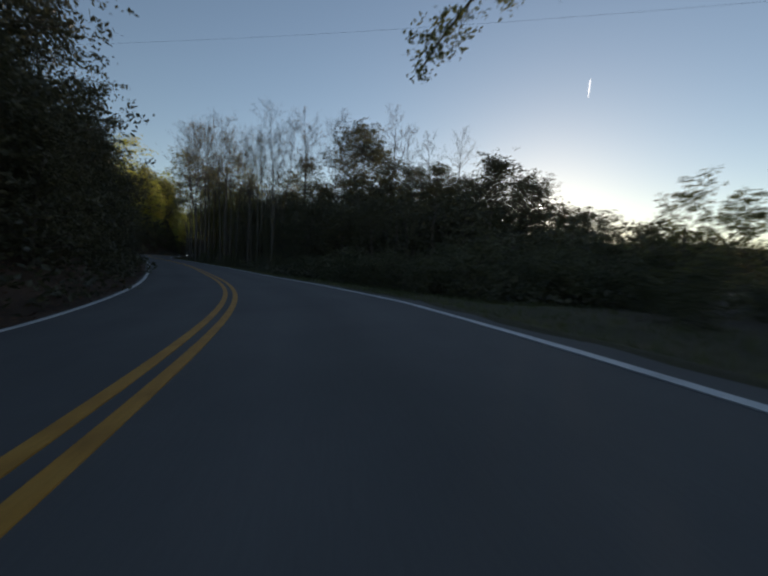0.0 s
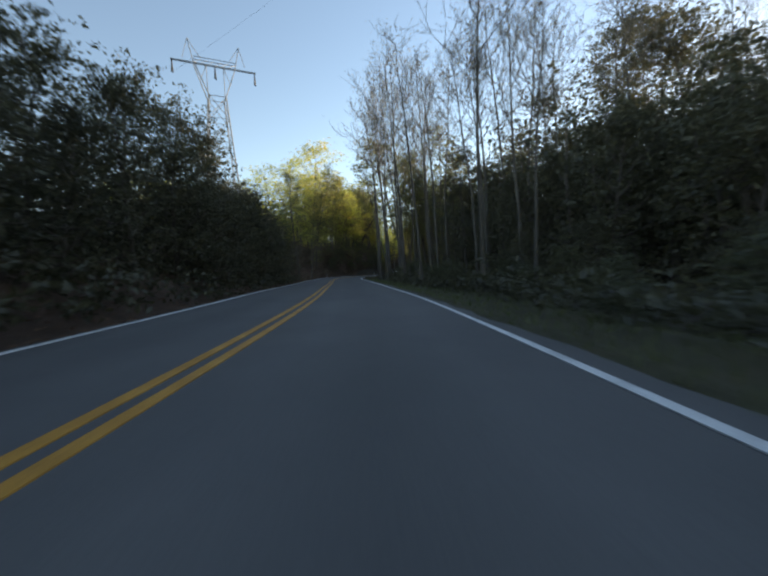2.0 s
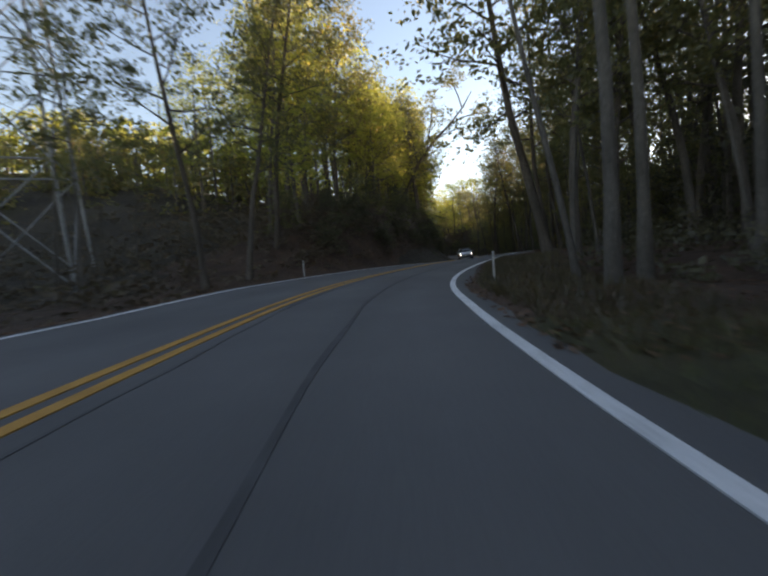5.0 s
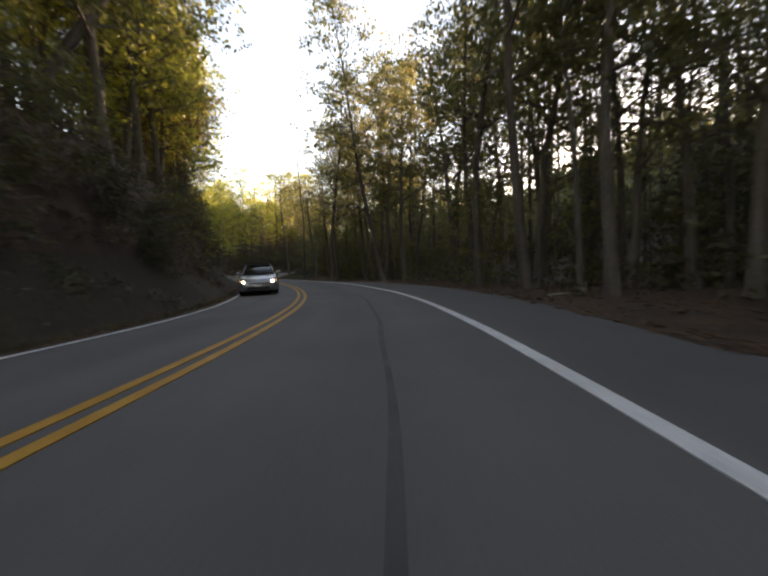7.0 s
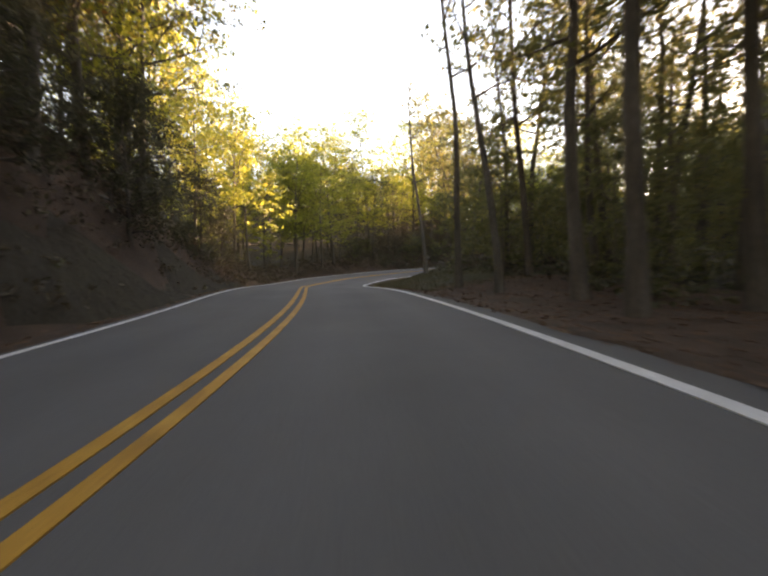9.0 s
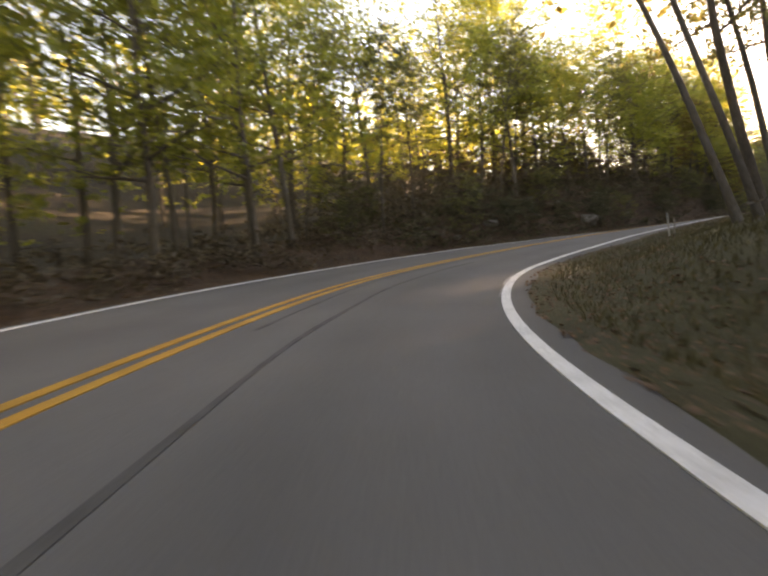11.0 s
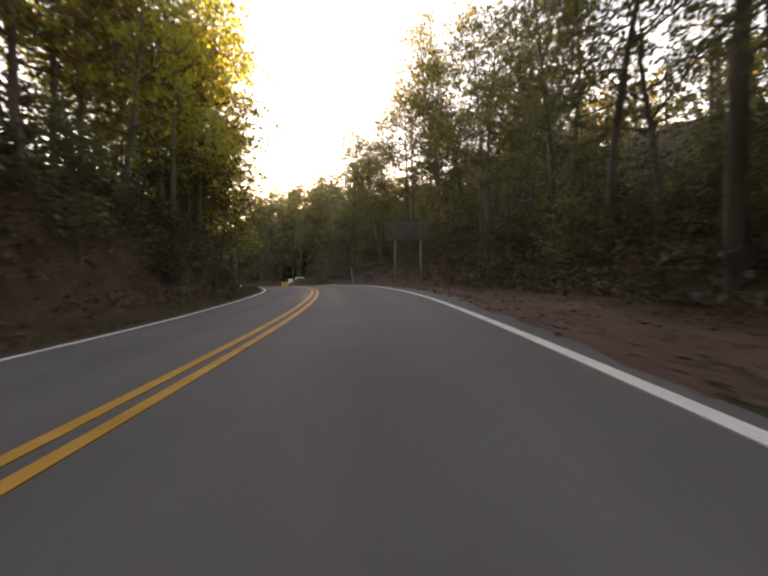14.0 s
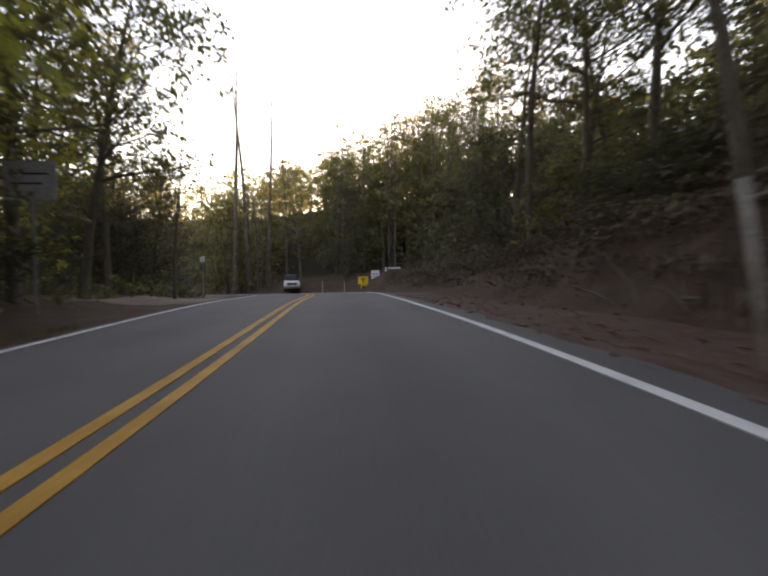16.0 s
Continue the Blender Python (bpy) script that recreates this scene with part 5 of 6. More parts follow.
def sedan(m):
    """A silver four-door saloon; its nose points towards -y."""
    car = new("car")
    body = part("body", loft("body", [(-2.38, 0.62, 0.60, 0.34, 0.60), (-2.30, 0.78, 0.76, 0.24, 0.70), (-2.05, 0.86, 0.84, 0.20, 0.78), (-1.55, 0.90, 0.86, 0.19, 0.86), (-0.95, 0.91, 0.87, 0.18, 0.94),
                                      (0.0, 0.915, 0.88, 0.18, 0.95), (1.1, 0.91, 0.88, 0.18, 0.98), (1.75, 0.90, 0.86, 0.20, 1.02), (2.15, 0.86, 0.82, 0.26, 1.00), (2.32, 0.78, 0.74, 0.36, 0.92), (2.38, 0.68, 0.66, 0.42, 0.80)], SILVER), car)
    part("cabin_glass", loft("cabin_glass", [(-1.02, 0.74, 0.72, 0.90, 0.94), (-0.62, 0.775, 0.66, 0.90, 1.18), (-0.18, 0.79, 0.62, 0.90, 1.385), (0.5, 0.79, 0.615, 0.90, 1.415), (1.05, 0.78, 0.61, 0.92, 1.37), (1.45, 0.76, 0.64, 0.94, 1.20), (1.82, 0.70, 0.68, 0.96, 1.02)], CAR_GLASS), car, "dark tinted windows")
    part("roof", loft("roof", [(-0.22, 0.60, 0.56, 1.36, 1.40), (0.1, 0.635, 0.58, 1.375, 1.44), (0.6, 0.64, 0.58, 1.375, 1.445), (1.06, 0.61, 0.55, 1.34, 1.395)], SILVER), car)
    for sx in (-1, 1):
        part("pillar", rod("pillar", [(sx * 0.76, -1.0, 0.93), (sx * 0.70, -0.58, 1.17), (sx * 0.615, -0.16, 1.385)], [0.035, 0.033, 0.033], SILVER), car)
        part("pillar", rod("pillar", [(sx * 0.80, 0.42, 0.95), (sx * 0.635, 0.45, 1.41)], [0.032, 0.03], TRIM), car)
        part("pillar", rod("pillar", [(sx * 0.74, 1.78, 1.0), (sx * 0.69, 1.42, 1.22), (sx * 0.61, 1.02, 1.385)], [0.06, 0.055, 0.04], SILVER), car)
        part("window_trim", rod("window_trim", [(sx * 0.885, -0.9, 0.955), (sx * 0.895, 0.4, 0.97), (sx * 0.875, 1.6, 1.015)], [0.014, 0.014, 0.014], ALLOY, 6), car, "bright trim under the windows")
        mirror = part("mirror", bevelled("mirror", (sx * 0.99 - 0.09, -0.78, 0.94), (sx * 0.99 + 0.09, -0.66, 1.07), SILVER, 0.04), car)
        part("mirror_glass", bevelled("mirror_glass", (sx * 0.99 - 0.075, -0.662, 0.955), (sx * 0.99 + 0.075, -0.655, 1.055), CAR_GLASS, 0.002), mirror)
        lamp = part("headlight", loft("headlight", [(-2.30, 0.10, 0.08, 0.58, 0.66), (-2.12, 0.15, 0.13, 0.60, 0.74), (-1.88, 0.07, 0.06, 0.66, 0.78)], CAR_GLASS), car, "swept headlamp, switched on")
        lamp.location = (sx * 0.66, -0.03, 0.0)
        bulb = part("bulb", bevelled("bulb", (-0.055, -2.335, 0.59), (0.055, -2.28, 0.665), LAMP_ON, 0.02), lamp)
        bulb.location = (0, 0.0, 0)
        side_lamp = part("indicator", bevelled("indicator", (sx * 0.80 - 0.05, -2.13, 0.64), (sx * 0.80 + 0.05, -2.0, 0.70), AMBER, 0.015), car, "amber side lamp")
        part("fog_lamp", bevelled("fog_lamp", (sx * 0.60 - 0.07, -2.36, 0.33), (sx * 0.60 + 0.07, -2.30, 0.40), TRIM, 0.015), car)
        part("tail_light", bevelled("tail_light", (sx * 0.70 - 0.10, 2.24, 0.78), (sx * 0.70 + 0.10, 2.36, 0.92), plain("red lens", (0.35, 0.02, 0.02), 0.3), 0.03), car)
        part("door_handle", rod("door_handle", [(sx * 0.918, 0.16, 0.83), (sx * 0.925, 0.34, 0.835)], [0.014, 0.014], ALLOY, 6), car)
        part("door_handle", rod("door_handle", [(sx * 0.918, 1.02, 0.85), (sx * 0.925, 1.20, 0.855)], [0.014, 0.014], ALLOY, 6), car)
        part("sill", bevelled("sill", (sx * 0.89 - 0.03, -1.1, 0.17), (sx * 0.89 + 0.03, 1.05, 0.25), SILVER, 0.02), car)
        for gap in (-0.88, 0.40, 1.36):
            part("door_gap", bevelled("door_gap", (sx * 0.912 - 0.012, gap - 0.006, 0.27), (sx * 0.912 + 0.012, gap + 0.006, 0.93), TRIM, 0.002), car)
        for y in (-1.42, 1.36):
            arch = [(sx * 0.905, y + 0.40 * math.cos(a), 0.33 + 0.40 * math.sin(a)) for a in [math.pi * k / 12 for k in range(13)]]
            part("wheel_arch", rod("wheel_arch", arch, [0.035] * 13, TRIM, 6), car, "dark wheel arch")
            wheel(car, sx * 0.91, y, sx)
    part("grille", bevelled("grille", (-0.46, -2.385, 0.50), (0.46, -2.30, 0.60), TRIM, 0.02), car, "black slatted grille")
    for k in range(3):
        part("grille_bar", bevelled("grille_bar", (-0.44, -2.392, 0.515 + 0.027 * k), (0.44, -2.38, 0.524 + 0.027 * k), ALLOY, 0.003), car)
    part("lower_intake", bevelled("lower_intake", (-0.52, -2.385, 0.29), (0.52, -2.30, 0.40), TRIM, 0.02), car)
    part("number_plate", bevelled("number_plate", (-0.16, -2.402, 0.42), (0.16, -2.388, 0.49), WHITE_SIGN, 0.004), car, "plain pale plate")
    part("bonnet_crease", rod("bonnet_crease", [(-0.42, -2.1, 0.775), (-0.52, -1.5, 0.865), (-0.60, -0.98, 0.945)], [0.012, 0.012, 0.012], SILVER, 6), car)
    part("bonnet_crease", rod("bonnet_crease", [(0.42, -2.1, 0.775), (0.52, -1.5, 0.865), (0.60, -0.98, 0.945)], [0.012, 0.012, 0.012], SILVER, 6), car)
    car.matrix_world = m
    return tagged(car, "silver four-door saloon car with lit headlights in the oncoming lane", "car")


sedan(road_pose(132.75, -2.05) @ Matrix.Diagonal((1.03, 1.11, 1.08, 1)))


def marker_post(x, y, high=1.05, lean=0.0, label="slim white roadside marker post with a reflector"):
    p = new("marker_post")
    part("shaft", bevelled("shaft", (-0.034, -0.012, -0.3), (0.034, 0.012, high), POST_WHITE, 0.008), p)
    part("reflector", bevelled("reflector", (-0.026, -0.018, high - 0.16), (0.026, -0.0125, high - 0.05), STEEL, 0.004), p, "grey reflector near the top")
    p.matrix_world = pose(x, y, at_ground(x, y), 0, lean, heading(nearest(x, y)[0][0]))
    return tagged(p, label, "marker post", "roadside marker posts")


marker_post(-15.6, 84.4, 0.92, 1)
marker_post(-25.1, 90.1, 0.8)
marker_post(-20.4, 188.4, 1.0, -3)


def stake(x, y, high, lean, label):
    st = new("stake", rod("stake", [(0, 0, -0.3), (0.01, 0, high * 0.6), (0, 0.01, high)], [0.035, 0.032, 0.03], POLE_WOOD))
    st.matrix_world = pose(x, y, at_ground(x, y), 0, lean, 20)
    return tagged(st, label, "stake")


stake(-9.95, 97.3, 1.0, 0, "short dark wooden stake at the edge of the woods")
stake(-20.1, 188.7, 0.7, 4, "short weathered stake beside the marker post")


def rock(x, y, size, seed, flat=0.6):
    rng = np.random.default_rng(seed)
    bm = bmesh.new()
    bmesh.ops.create_icosphere(bm, subdivisions=3, radius=1.0)
    off = Vector(rng.uniform(0, 50, 3))
    for v in bm.verts:
        n = v.co.normalized()
        v.co = n * (0.75 + 0.42 * noise.noise(n * 1.3 + off) + 0.14 * noise.noise(n * 3.7 + off))
        v.co.x = max(min(v.co.x, 0.72), -0.72)
        v.co.z *= flat
    me = bpy.data.meshes.new("rock")
    bm.to_mesh(me)
    bm.free()
    me.materials.append(ROCK)
    ob = new("rock", me)
    ob.matrix_world = pose(x, y, at_ground(x, y) + size * 0.15, 0, 0, rng.uniform(0, 360)) @ Matrix.Diagonal((size, size * 0.8, size, 1))
    return tagged(ob, "pale grey boulder on the leaf-strewn bank", "rock", "rocks on the bank")


for i, (x, y, size) in enumerate(((-19.4, 204.3, 1.15), (-27.3, 197.7, 0.75), (-23.6, 201.4, 0.4), (-29.5, 194.5, 0.35), (-15.0, 208.5, 0.5), (-21.5, 204.4, 0.45), (-11.0, 212.5, 0.45), (-25.5, 200.6, 0.3))):
    rock(x, y, size, 300 + i)


def log(x, y, turn, length, r, label):
    ob = new("fallen_branch", rod("fallen_branch", [(-length / 2, 0, 0), (-length * 0.1, 0.12, 0.03), (length / 2, -0.05, 0.02)], [r, r * 0.8, r * 0.4], PALE_BARK))
    ob.matrix_world = pose(x, y, at_ground(x, y) + r * 0.7, 0, 0, turn)
    return tagged(ob, label, "branch")


log(-9.6, 117.9, 20, 1.6, 0.05, "pale fallen branch on the brown verge")
log(-12.6, 139.6, 60, 1.8, 0.05, "pale fallen branch at the edge of the woods")


def billboard():
    """The back of a slatted board on two posts."""
    b = new("billboard")
    for x in (-0.95, 0.95):
        part("post", rod("post", [(x, 0.12, -1.2), (x, 0.12, 4.75)], [0.075, 0.065], POLE_WOOD), b, "weathered round wooden post")
    for k in range(8):
        part("slat", bevelled("slat", (-1.6, -0.02, 3.35 + 0.17 * k), (1.6, 0.02, 3.485 + 0.17 * k), GREY_BOARD, 0.008), b)
    for x in (-1.4, 0, 1.4):
        part("batten", bevelled("batten", (x - 0.04, 0.024, 3.25), (x + 0.04, 0.08, 4.75), GREY_BOARD, 0.008), b)
    x, y = BOARD_AT
    b.matrix_world = pose(x, y, at_ground(x, y), 0, 0, -58)
    return tagged(b, "unlit slatted board on two wooden posts, seen from behind", "billboard")


BOARD_AT = (14.9, 222.8)
billboard()


def brush_pile(x, y, seed):
    rng = np.random.default_rng(seed)
    heap = new("brush_pile")
    for _ in range(16):
        sh = Shape()
        p = Vector((rng.normal(0, 0.9), rng.normal(0, 0.6), rng.uniform(0, 0.35)))
        sh.tube(bent(rng, p, (rng.normal(0, 1), rng.normal(0, 0.6), rng.uniform(0, 0.8)), rng.uniform(1.0, 2.6), 4, 0.1, 0.0), [0.026, 0.022, 0.018, 0.012, 0.007], 5)
        part("branch", mesh_of("branch", sh.v, sh.f, GREY_BARK, True), heap)
    heap.matrix_world = pose(x, y, at_ground(x, y), 0, 0, 30)
    return tagged(heap, "heap of bare grey fallen branches on the bank", "brush pile")


brush_pile(21.2, 233.5, 5)


def old_fence():
    f = new("fence")
    part("post", rod("post", [(0, 0, -0.5), (0.02, 0, 0.9), (0, 0, 1.75)], [0.04, 0.037, 0.034], POST_WHITE), f, "leaning weathered grey post")
    for z, drop in ((1.55, 0.25), (0.75, 0.15)):
        part("rail", rod("rail", [(0, 0, z), (1.3, -0.1, z + drop), (2.8, -0.3, z + 0.1)], [0.016, 0.014, 0.012], POLE_WOOD), f, "thin sagging rail")
    f.matrix_world = pose(18.4, 232.2, at_ground(18.4, 232.2), 2, -9, -34)
    return tagged(f, "broken fence with one leaning grey post and two thin rails", "fence")


old_fence()


def sign_board(name, x, y, z, turn, shapes, high, label, tilt=0.0, twin=False):
    """A sheet-metal sign on its post; shapes: (x0, x1, z0, z1, material) about the middle of the panel."""
    sg = new(name)
    foot = at_ground(x, y)
    mid = z - foot
    for px in ((-0.35, 0.35) if twin else (0.0,)):
        part("post", bevelled("post", (px - 0.035, 0.012, -0.5), (px + 0.035, 0.06, mid + high), STEEL, 0.006), sg)
    for i, (x0, x1, z0, z1, mat) in enumerate(shapes):
        part("panel" if i == 0 else "mark", bevelled("panel", (x0, -0.012 - 0.004 * i, mid + z0), (x1, 0.010 - 0.004 * i, mid + z1), mat, 0.0015), sg)
    sg.matrix_world = pose(x, y, foot, 0, tilt, turn)
    return tagged(sg, label, "sign", "signs by the road")


TURN = -33
ink = lambda x0, x1, z0, z1: (x0, x1, z0, z1, BLACK_INK)
sign_board("road_sign", 33.5, 265.5, 8.05, TURN, [(-0.48, 0.48, -0.30, 0.45, YELLOW_SIGN), ink(-0.05, 0.05, -0.15, 0.3), ink(-0.2, 0.2, 0.18, 0.26)], 0.3, "yellow warning sign with a small plate below")
sign_board("speed_plate", 33.52, 265.42, 7.50, TURN, [(-0.3, 0.3, -0.22, 0.22, YELLOW_SIGN), ink(-0.16, 0.16, -0.1, 0.1)], 0.2, "small yellow plate under the warning sign")
sign_board("road_sign", 36.0, 267.3, 8.35, TURN, [(-0.42, 0.42, -0.75, 0.75, WHITE_SIGN), ink(-0.3, 0.3, 0.35, 0.42), ink(-0.3, 0.3, 0.1, 0.17), ink(-0.3, 0.3, -0.15, -0.08)], 0.5, "tall white sign with lines of small print", twin=True)
sign_board("road_sign", 39.2, 268.8, 8.90, TURN, [(-0.85, 0.85, -0.55, 0.55, WHITE_SIGN), (-0.7, 0.7, 0.05, 0.4, GREEN_SIGN), ink(-0.6, 0.6, -0.15, -0.08), ink(-0.6, 0.4, -0.35, -0.28)], 0.5, "broad white and green sign among the bushes", twin=True)
sign_board("notice_board", 11.7, 244.8, 11.20, -30, [(-0.65, 0.65, -0.5, 0.5, FADED_BOARD), ink(-0.45, 0.45, 0.15, 0.2), ink(-0.45, 0.3, -0.1, -0.05)], 0.4, "faded grey board on a post at the edge of the woods")
sign_board("small_sign", 18.6, 262.0, 9.90, -33, [(-0.16, 0.16, -0.2, 0.2, WHITE_SIGN)], 0.1, "small white plate on a post beside the side road")
for k in range(2):
    marker_post(30.2 + 1.9 * k, 267.6 - 0.9 * k, 1.2)


def side_road():
    """A gravel lane that leaves the road on its outer side."""
    n, w = 6, 13
    v = []
    for i in range(n):
        for k in range(w):
            s, d = 270 + 8 * k / (w - 1) - 0.45 * i + 0.25 * math.sin(i * 1.7 + (k == 0) * 2), -3.25 - 0.9 * i
            p = on_road(s, d)
            q = at_ground(p.x, p.y)
            v.append((p.x, p.y, q + (0.035 if 0 < k < w - 1 else -0.04)))
    f = [(i * w + k, (i + 1) * w + k, (i + 1) * w + k + 1, i * w + k + 1) for i in range(n - 1) for k in range(w - 1)]
    tagged(new("side_road", mesh_of("side_road", v, [q[::-1] for q in f], GRAVEL, True)), "pale gravel lane joining the road", "side road", kind="structure")


GRAVEL = surface("pale gravel", 1.2, 0.05, [(0.25, (0.14, 0.10, 0.08)), (0.55, (0.21, 0.155, 0.125)), (0.8, (0.28, 0.215, 0.18))], 0.8, 0.03)
side_road()


def pickup(m):
    """A white pick-up truck; its nose points towards -y."""
    t = new("pickup_truck")
    part("body", loft("body", [(-2.5, 0.86, 0.84, 0.40, 0.98), (-2.35, 0.94, 0.90, 0.35, 1.10), (-1.2, 0.96, 0.92, 0.34, 1.14), (0.6, 0.96, 0.92, 0.34, 1.14), (0.7, 0.96, 0.93, 0.36, 1.12), (2.4, 0.95, 0.93, 0.38, 1.12), (2.5, 0.92, 0.90, 0.45, 1.08)], WHITE_VAN), t)
    part("cab_glass", loft("cab_glass", [(-1.15, 0.84, 0.82, 1.10, 1.16), (-0.55, 0.84, 0.72, 1.10, 1.68), (0.3, 0.84, 0.72, 1.10, 1.70), (0.55, 0.82, 0.72, 1.10, 1.60)], CAR_GLASS), t)
    part("roof", loft("roof", [(-0.58, 0.72, 0.66, 1.66, 1.74), (0.35, 0.72, 0.66, 1.66, 1.75), (0.56, 0.70, 0.64, 1.58, 1.66)], WHITE_VAN), t)
    part("bumper", bevelled("bumper", (-0.95, -2.62, 0.45), (0.95, -2.46, 0.62), ALLOY, 0.03), t)
    part("grille", bevelled("grille", (-0.6, -2.53, 0.68), (0.6, -2.47, 0.92), TRIM, 0.02), t)
    for sx in (-1, 1):
        part("headlight", bevelled("headlight", (sx * 0.75 - 0.12, -2.53, 0.74), (sx * 0.75 + 0.12, -2.44, 0.92), WHITE_SIGN, 0.02), t)
        for y in (-1.6, 1.6):
            wheel(t, sx * 0.95, y, sx, 0.38)
    t.matrix_world = m
    return tagged(t, "white pick-up truck parked at the end of the road", "truck")


pickup(pose(31.2, 278.6, at_ground(31.2, 278.6) + 0.02, 0, 0, -19) @ Matrix.Diagonal((0.95, 0.95, 1.12, 1)))


dead_sapling(46.4, 5.6, 1.0)
dead_sapling(52.6, 6.0, 0.3)


def pylon(x, y, turn):
    """A steel lattice tower: a tapering body, a waist, two splayed arms that carry a cross-beam with two peaks."""
    p = new("pylon")

    def bar(name, a, b, r):
        part(name, rod(name, [a, b], [r, r], STEEL, 4), p)

    beam = 40.8 - at_ground(x, y)
    base, waist, top = -2.0, beam - 5.5, beam + 3.0
    wb, ww = 3.4, 1.35
    corner = lambda z, sx, sy: ((wb + (ww - wb) * z / waist) * sx, (wb + (ww - wb) * z / waist) * sy * 0.8, z)
    for sx in (-1, 1):
        for sy in (-1, 1):
            bar("leg", corner(base, sx, sy), corner(waist, sx, sy), 0.11)
    levels = [waist * u for u in (0.0, 0.22, 0.42, 0.6, 0.75, 0.88, 1.0)]
    for z0, z1 in zip(levels[:-1], levels[1:]):
        for sy in (-1, 1):
            bar("brace", corner(z0, -1, sy), corner(z1, 1, sy), 0.055)
            bar("brace", corner(z0, 1, sy), corner(z1, -1, sy), 0.055)
            bar("brace", corner(z1, -1, sy), corner(z1, 1, sy), 0.055)
        for sx in (-1, 1):
            bar("brace", corner(z0, sx, -1), corner(z1, sx, 1), 0.055)
            bar("brace", corner(z1, sx, -1), corner(z1, sx, 1), 0.055)
    for sx in (-1, 1):
        for sy in (-1, 1):
            bar("arm", (ww * sx, ww * sy * 0.8, waist), (3.3 * sx, 0.5 * sy, beam), 0.09)
        bar("brace", (ww * sx, 0, waist), (1.4 * sx, 0, beam), 0.06)
        bar("brace", (2.4 * sx, 0, (waist + beam) / 2), (1.4 * sx, 0, beam), 0.05)
        bar("peak", (3.3 * sx, 0, beam), (4.1 * sx, 0, top + 1.0), 0.07)
        bar("peak", (2.2 * sx, 0, beam + 0.9), (4.1 * sx, 0, top + 1.0), 0.05)
        bar("peak", (5.0 * sx, 0, beam + 0.7), (4.1 * sx, 0, top + 1.0), 0.05)
    for sy in (-0.5, 0.5):
        bar("beam", (-6.8, sy * 0.4, beam), (6.8, sy * 0.4, beam), 0.08)
        bar("beam", (-3.3, sy, beam + 0.9), (3.3, sy, beam + 0.9), 0.06)
    for k in range(12):
        xk = -6.6 + 1.1 * k
        bar("brace", (xk, -0.2, beam), (xk + 1.1, 0.2, beam + (0.9 if abs(xk + 0.5) < 3.4 else 0.25)), 0.045)
    for xi in (-6.6, 0.0, 6.6):
        for lean in (-0.5, 0.5):
            part("insulator", rod("insulator", [(xi, 0, beam), (xi + 0.25 * lean, 0.3 * lean, beam - 2.2)], [0.09, 0.09], TRIM, 6), p, "dark string insulator")
    p.matrix_world = pose(x, y, at_ground(x, y), 0, 0, turn)
    return tagged(p, "tall grey steel lattice power pylon above the trees", "pylon")


tower = pylon(-41.7, 87.4, 40)
a = tower.matrix_world @ Vector((-6.6, 0, 40.8 - 2.2 - at_ground(-41.7, 87.4)))
way = Vector((math.sin(radians(118)), math.cos(radians(118)), 0))
pts = [tuple(a + way * (300 * u) + Vector((0, 0, 5 * u - 24 * u * (1 - u)))) for u in [k / 24 for k in range(25)]]
tagged(new("power_line", rod("power_line", pts, [0.012] * 25, TRIM, 4)), "thin dark power cable hanging across the sky", "power cable")


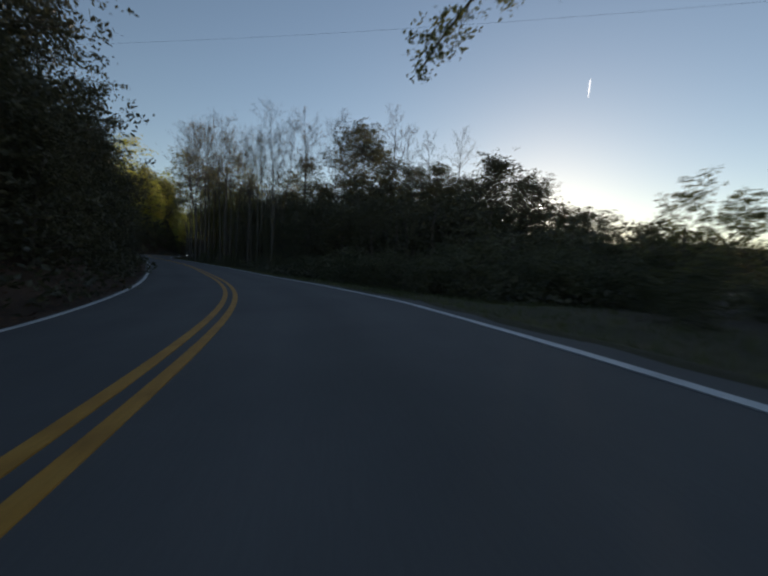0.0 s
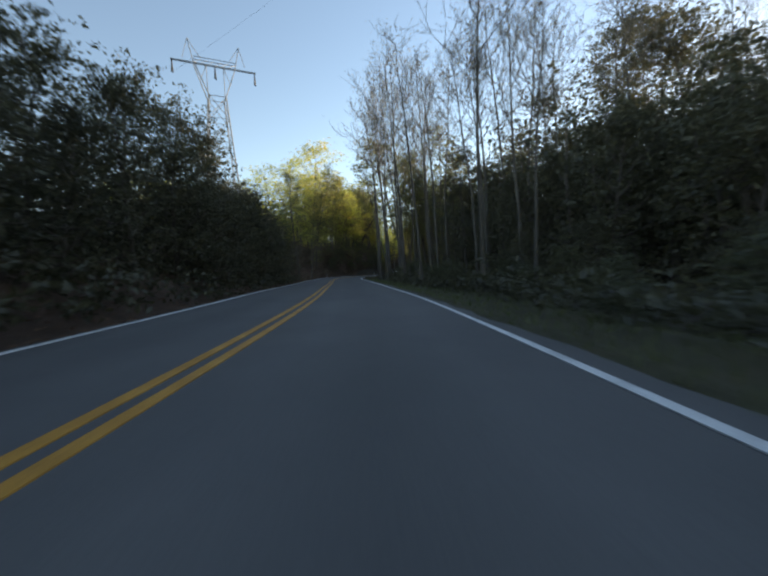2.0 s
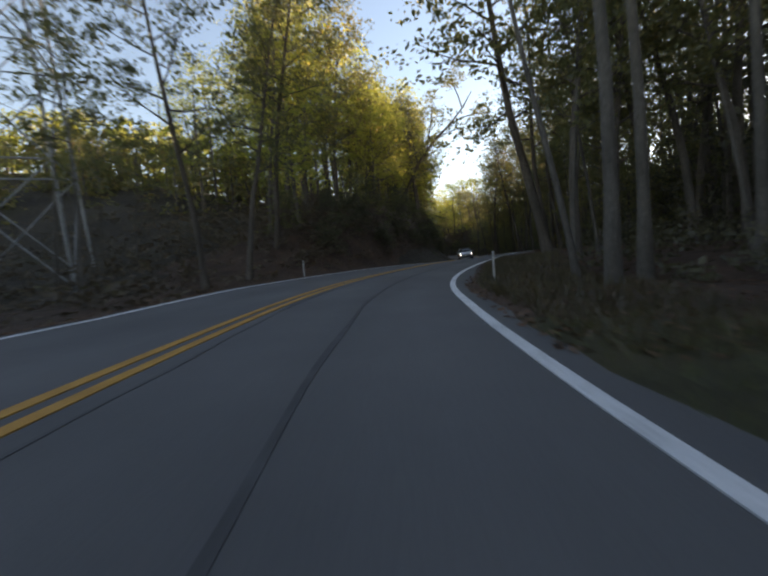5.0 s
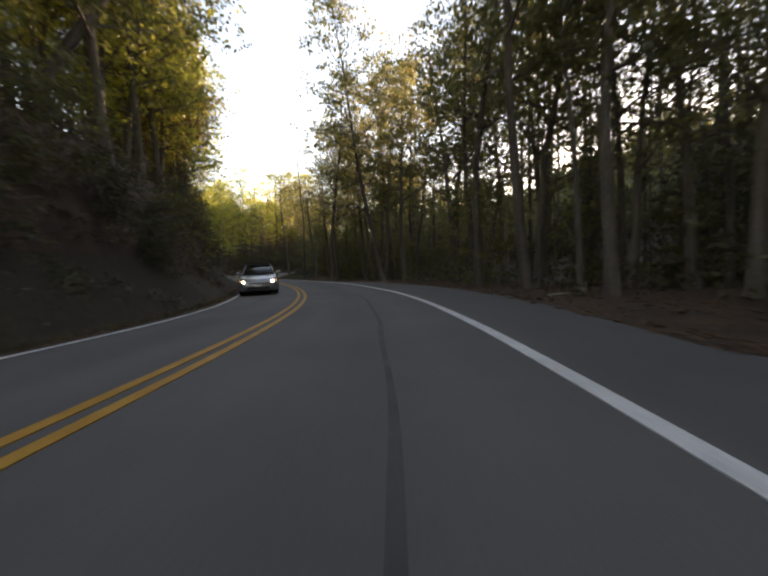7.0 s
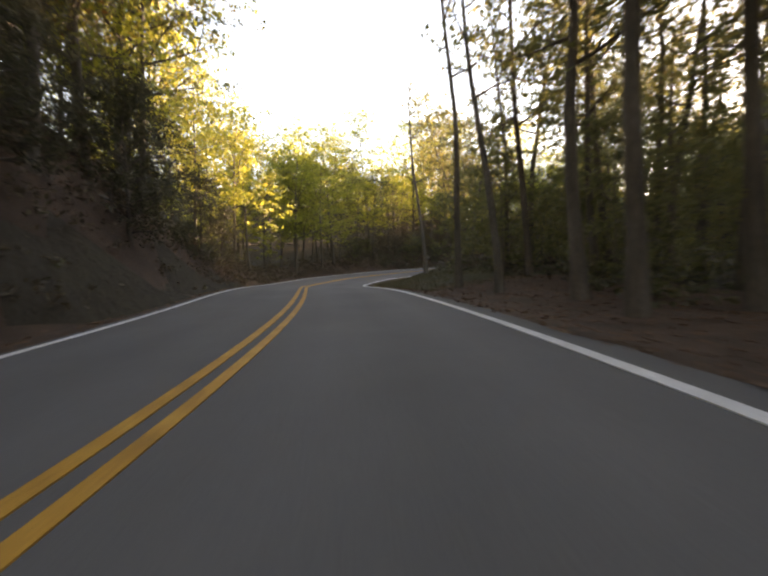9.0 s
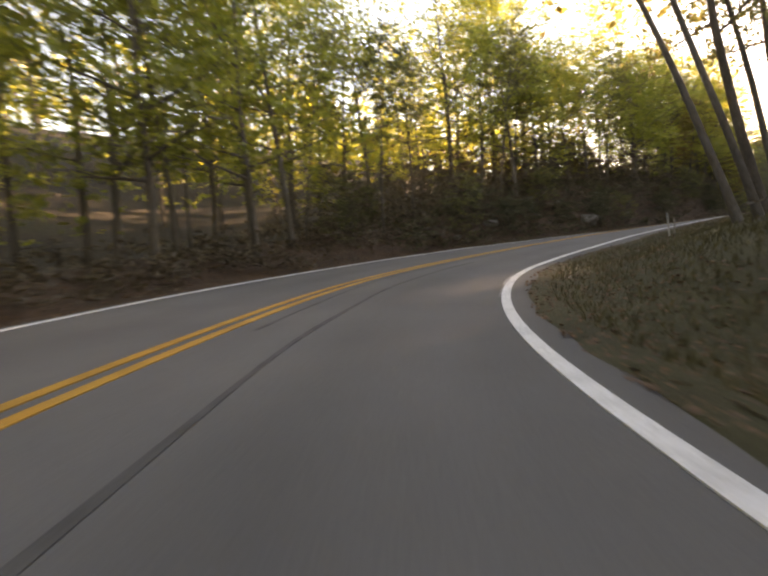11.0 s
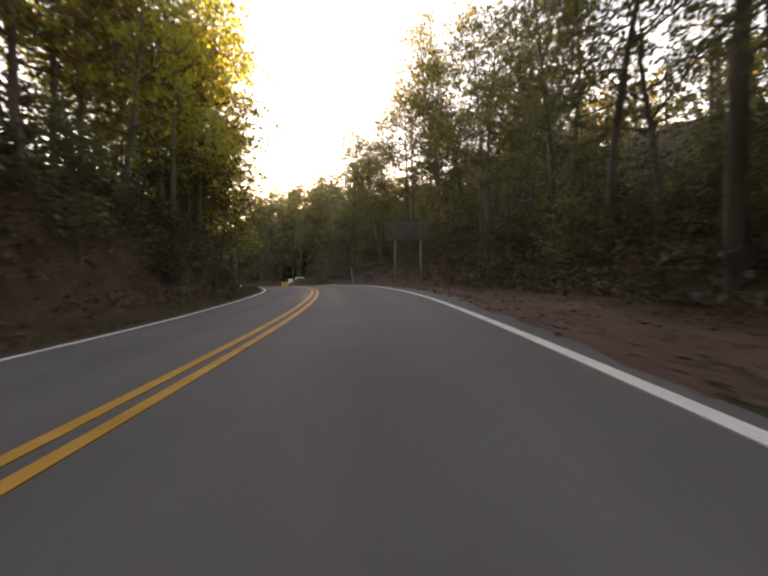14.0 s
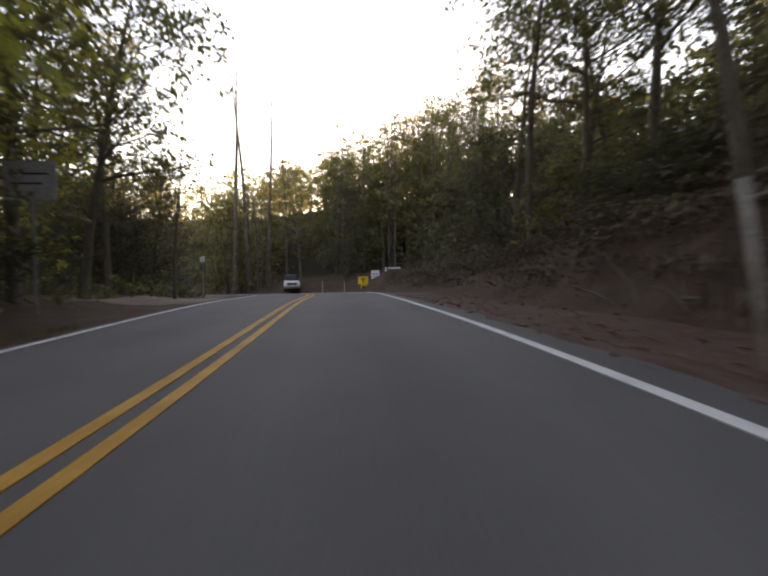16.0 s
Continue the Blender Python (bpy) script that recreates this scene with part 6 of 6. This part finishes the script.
def overhanging_tree():
    """A tree beside the road whose long limb reaches over it with hanging sprays of leaves."""
    rng = np.random.default_rng(77)
    wood, crown = Shape(), Shape()
    trunk = bent(rng, (0, 0, -0.4), (0.03, 0, 1), 13, 8, 0.03, 0.02)
    wood.tube(trunk, [0.3, 0.24, 0.22, 0.2, 0.18, 0.15, 0.12, 0.08, 0.04], 8)
    limb = [(0, 0, 9.2), (-1.4, 3.0, 10.6), (-2.9, 6.2, 11.2), (-3.9, 8.6, 10.6), (-4.6, 10.2, 9.6), (-4.9, 11.0, 8.9)]
    wood.tube(limb, [0.13, 0.11, 0.085, 0.06, 0.035, 0.015], 6)
    for k, (p, way, ln) in enumerate((((-3.9, 8.6, 10.6), (-0.5, 0.8, -0.5), 1.9), ((-3.9, 8.6, 10.6), (-0.2, 0.6, -0.9), 1.7), ((-4.3, 9.4, 10.1), (-0.9, 0.2, -0.4), 1.5), ((-4.6, 10.2, 9.6), (-0.6, 0.2, -0.8), 1.3), ((-3.3, 7.4, 10.9), (0.5, 0.7, -0.1), 1.4), ((-2.9, 6.2, 11.2), (0.9, 0.6, -0.15), 2.2))):
        tw = bent(rng, p, way, ln, 4, 0.12, -0.06)
        wood.tube(tw, [0.022, 0.018, 0.014, 0.01, 0.006], 4)
        for q in tw[1:]:
            if k < 5:
                crown.leaves(rng, q, 34, 0.42, 0.17)
    for i in range(8):
        az = 2.4 * i
        br = bent(rng, trunk[7 + i % 2], (math.cos(az), math.sin(az), 0.9), 2.2, 3, 0.12, 0.05)
        wood.tube(br, [0.05, 0.035, 0.025, 0.012], 5)
        for q in br[1:]:
            crown.leaves(rng, q, 60, 0.7, 0.2)
    t = new("tree")
    part("trunk", mesh_of("overhanging trunk", wood.v, wood.f, BARK, True), t)
    part("crown", mesh_of("overhanging crown", crown.v, crown.f, LEAF_GREEN), t)
    foot = on_road(-2.6, 11.6)
    t.matrix_world = pose(foot.x, foot.y, foot.z, 0, 0, heading(0))
    return tagged(t, "tree with a long limb of green leaves hanging over the road", "tree", "roadside trees")


overhanging_tree()

# ---- sky ----
far = Vector((0, 0, 0)) + SUN_WAY * 3200
bm = bmesh.new()
bmesh.ops.create_uvsphere(bm, u_segments=24, v_segments=12, radius=16)
me = bpy.data.meshes.new("sun_disc")
bm.to_mesh(me)
bm.free()
me.materials.append(plain("sun glow", (1, 1, 1), 1.0, 0.0, (1.0, 0.9, 0.72, 40.0)))
disc = new("sun_disc", me)
disc.location = far
tagged(disc, "low evening sun just above the tree line", "sun", kind="structure")
# the trail glows by itself, in place of sunlight falling on the vapour
streak = new("contrail", rod("contrail", [(0, 0, -55), (6, 0, 0), (10, 0, 60)], [1.2, 4.0, 2.0], plain("self-lit vapour", (0.9, 0.9, 0.9), 1.0, 0.0, (1, 1, 1, 1.2))))
streak.location = (1839.0, 2066.0, 1148.0)
tagged(streak, "short white vapour trail in the evening sky", "vapour trail", kind="structure")
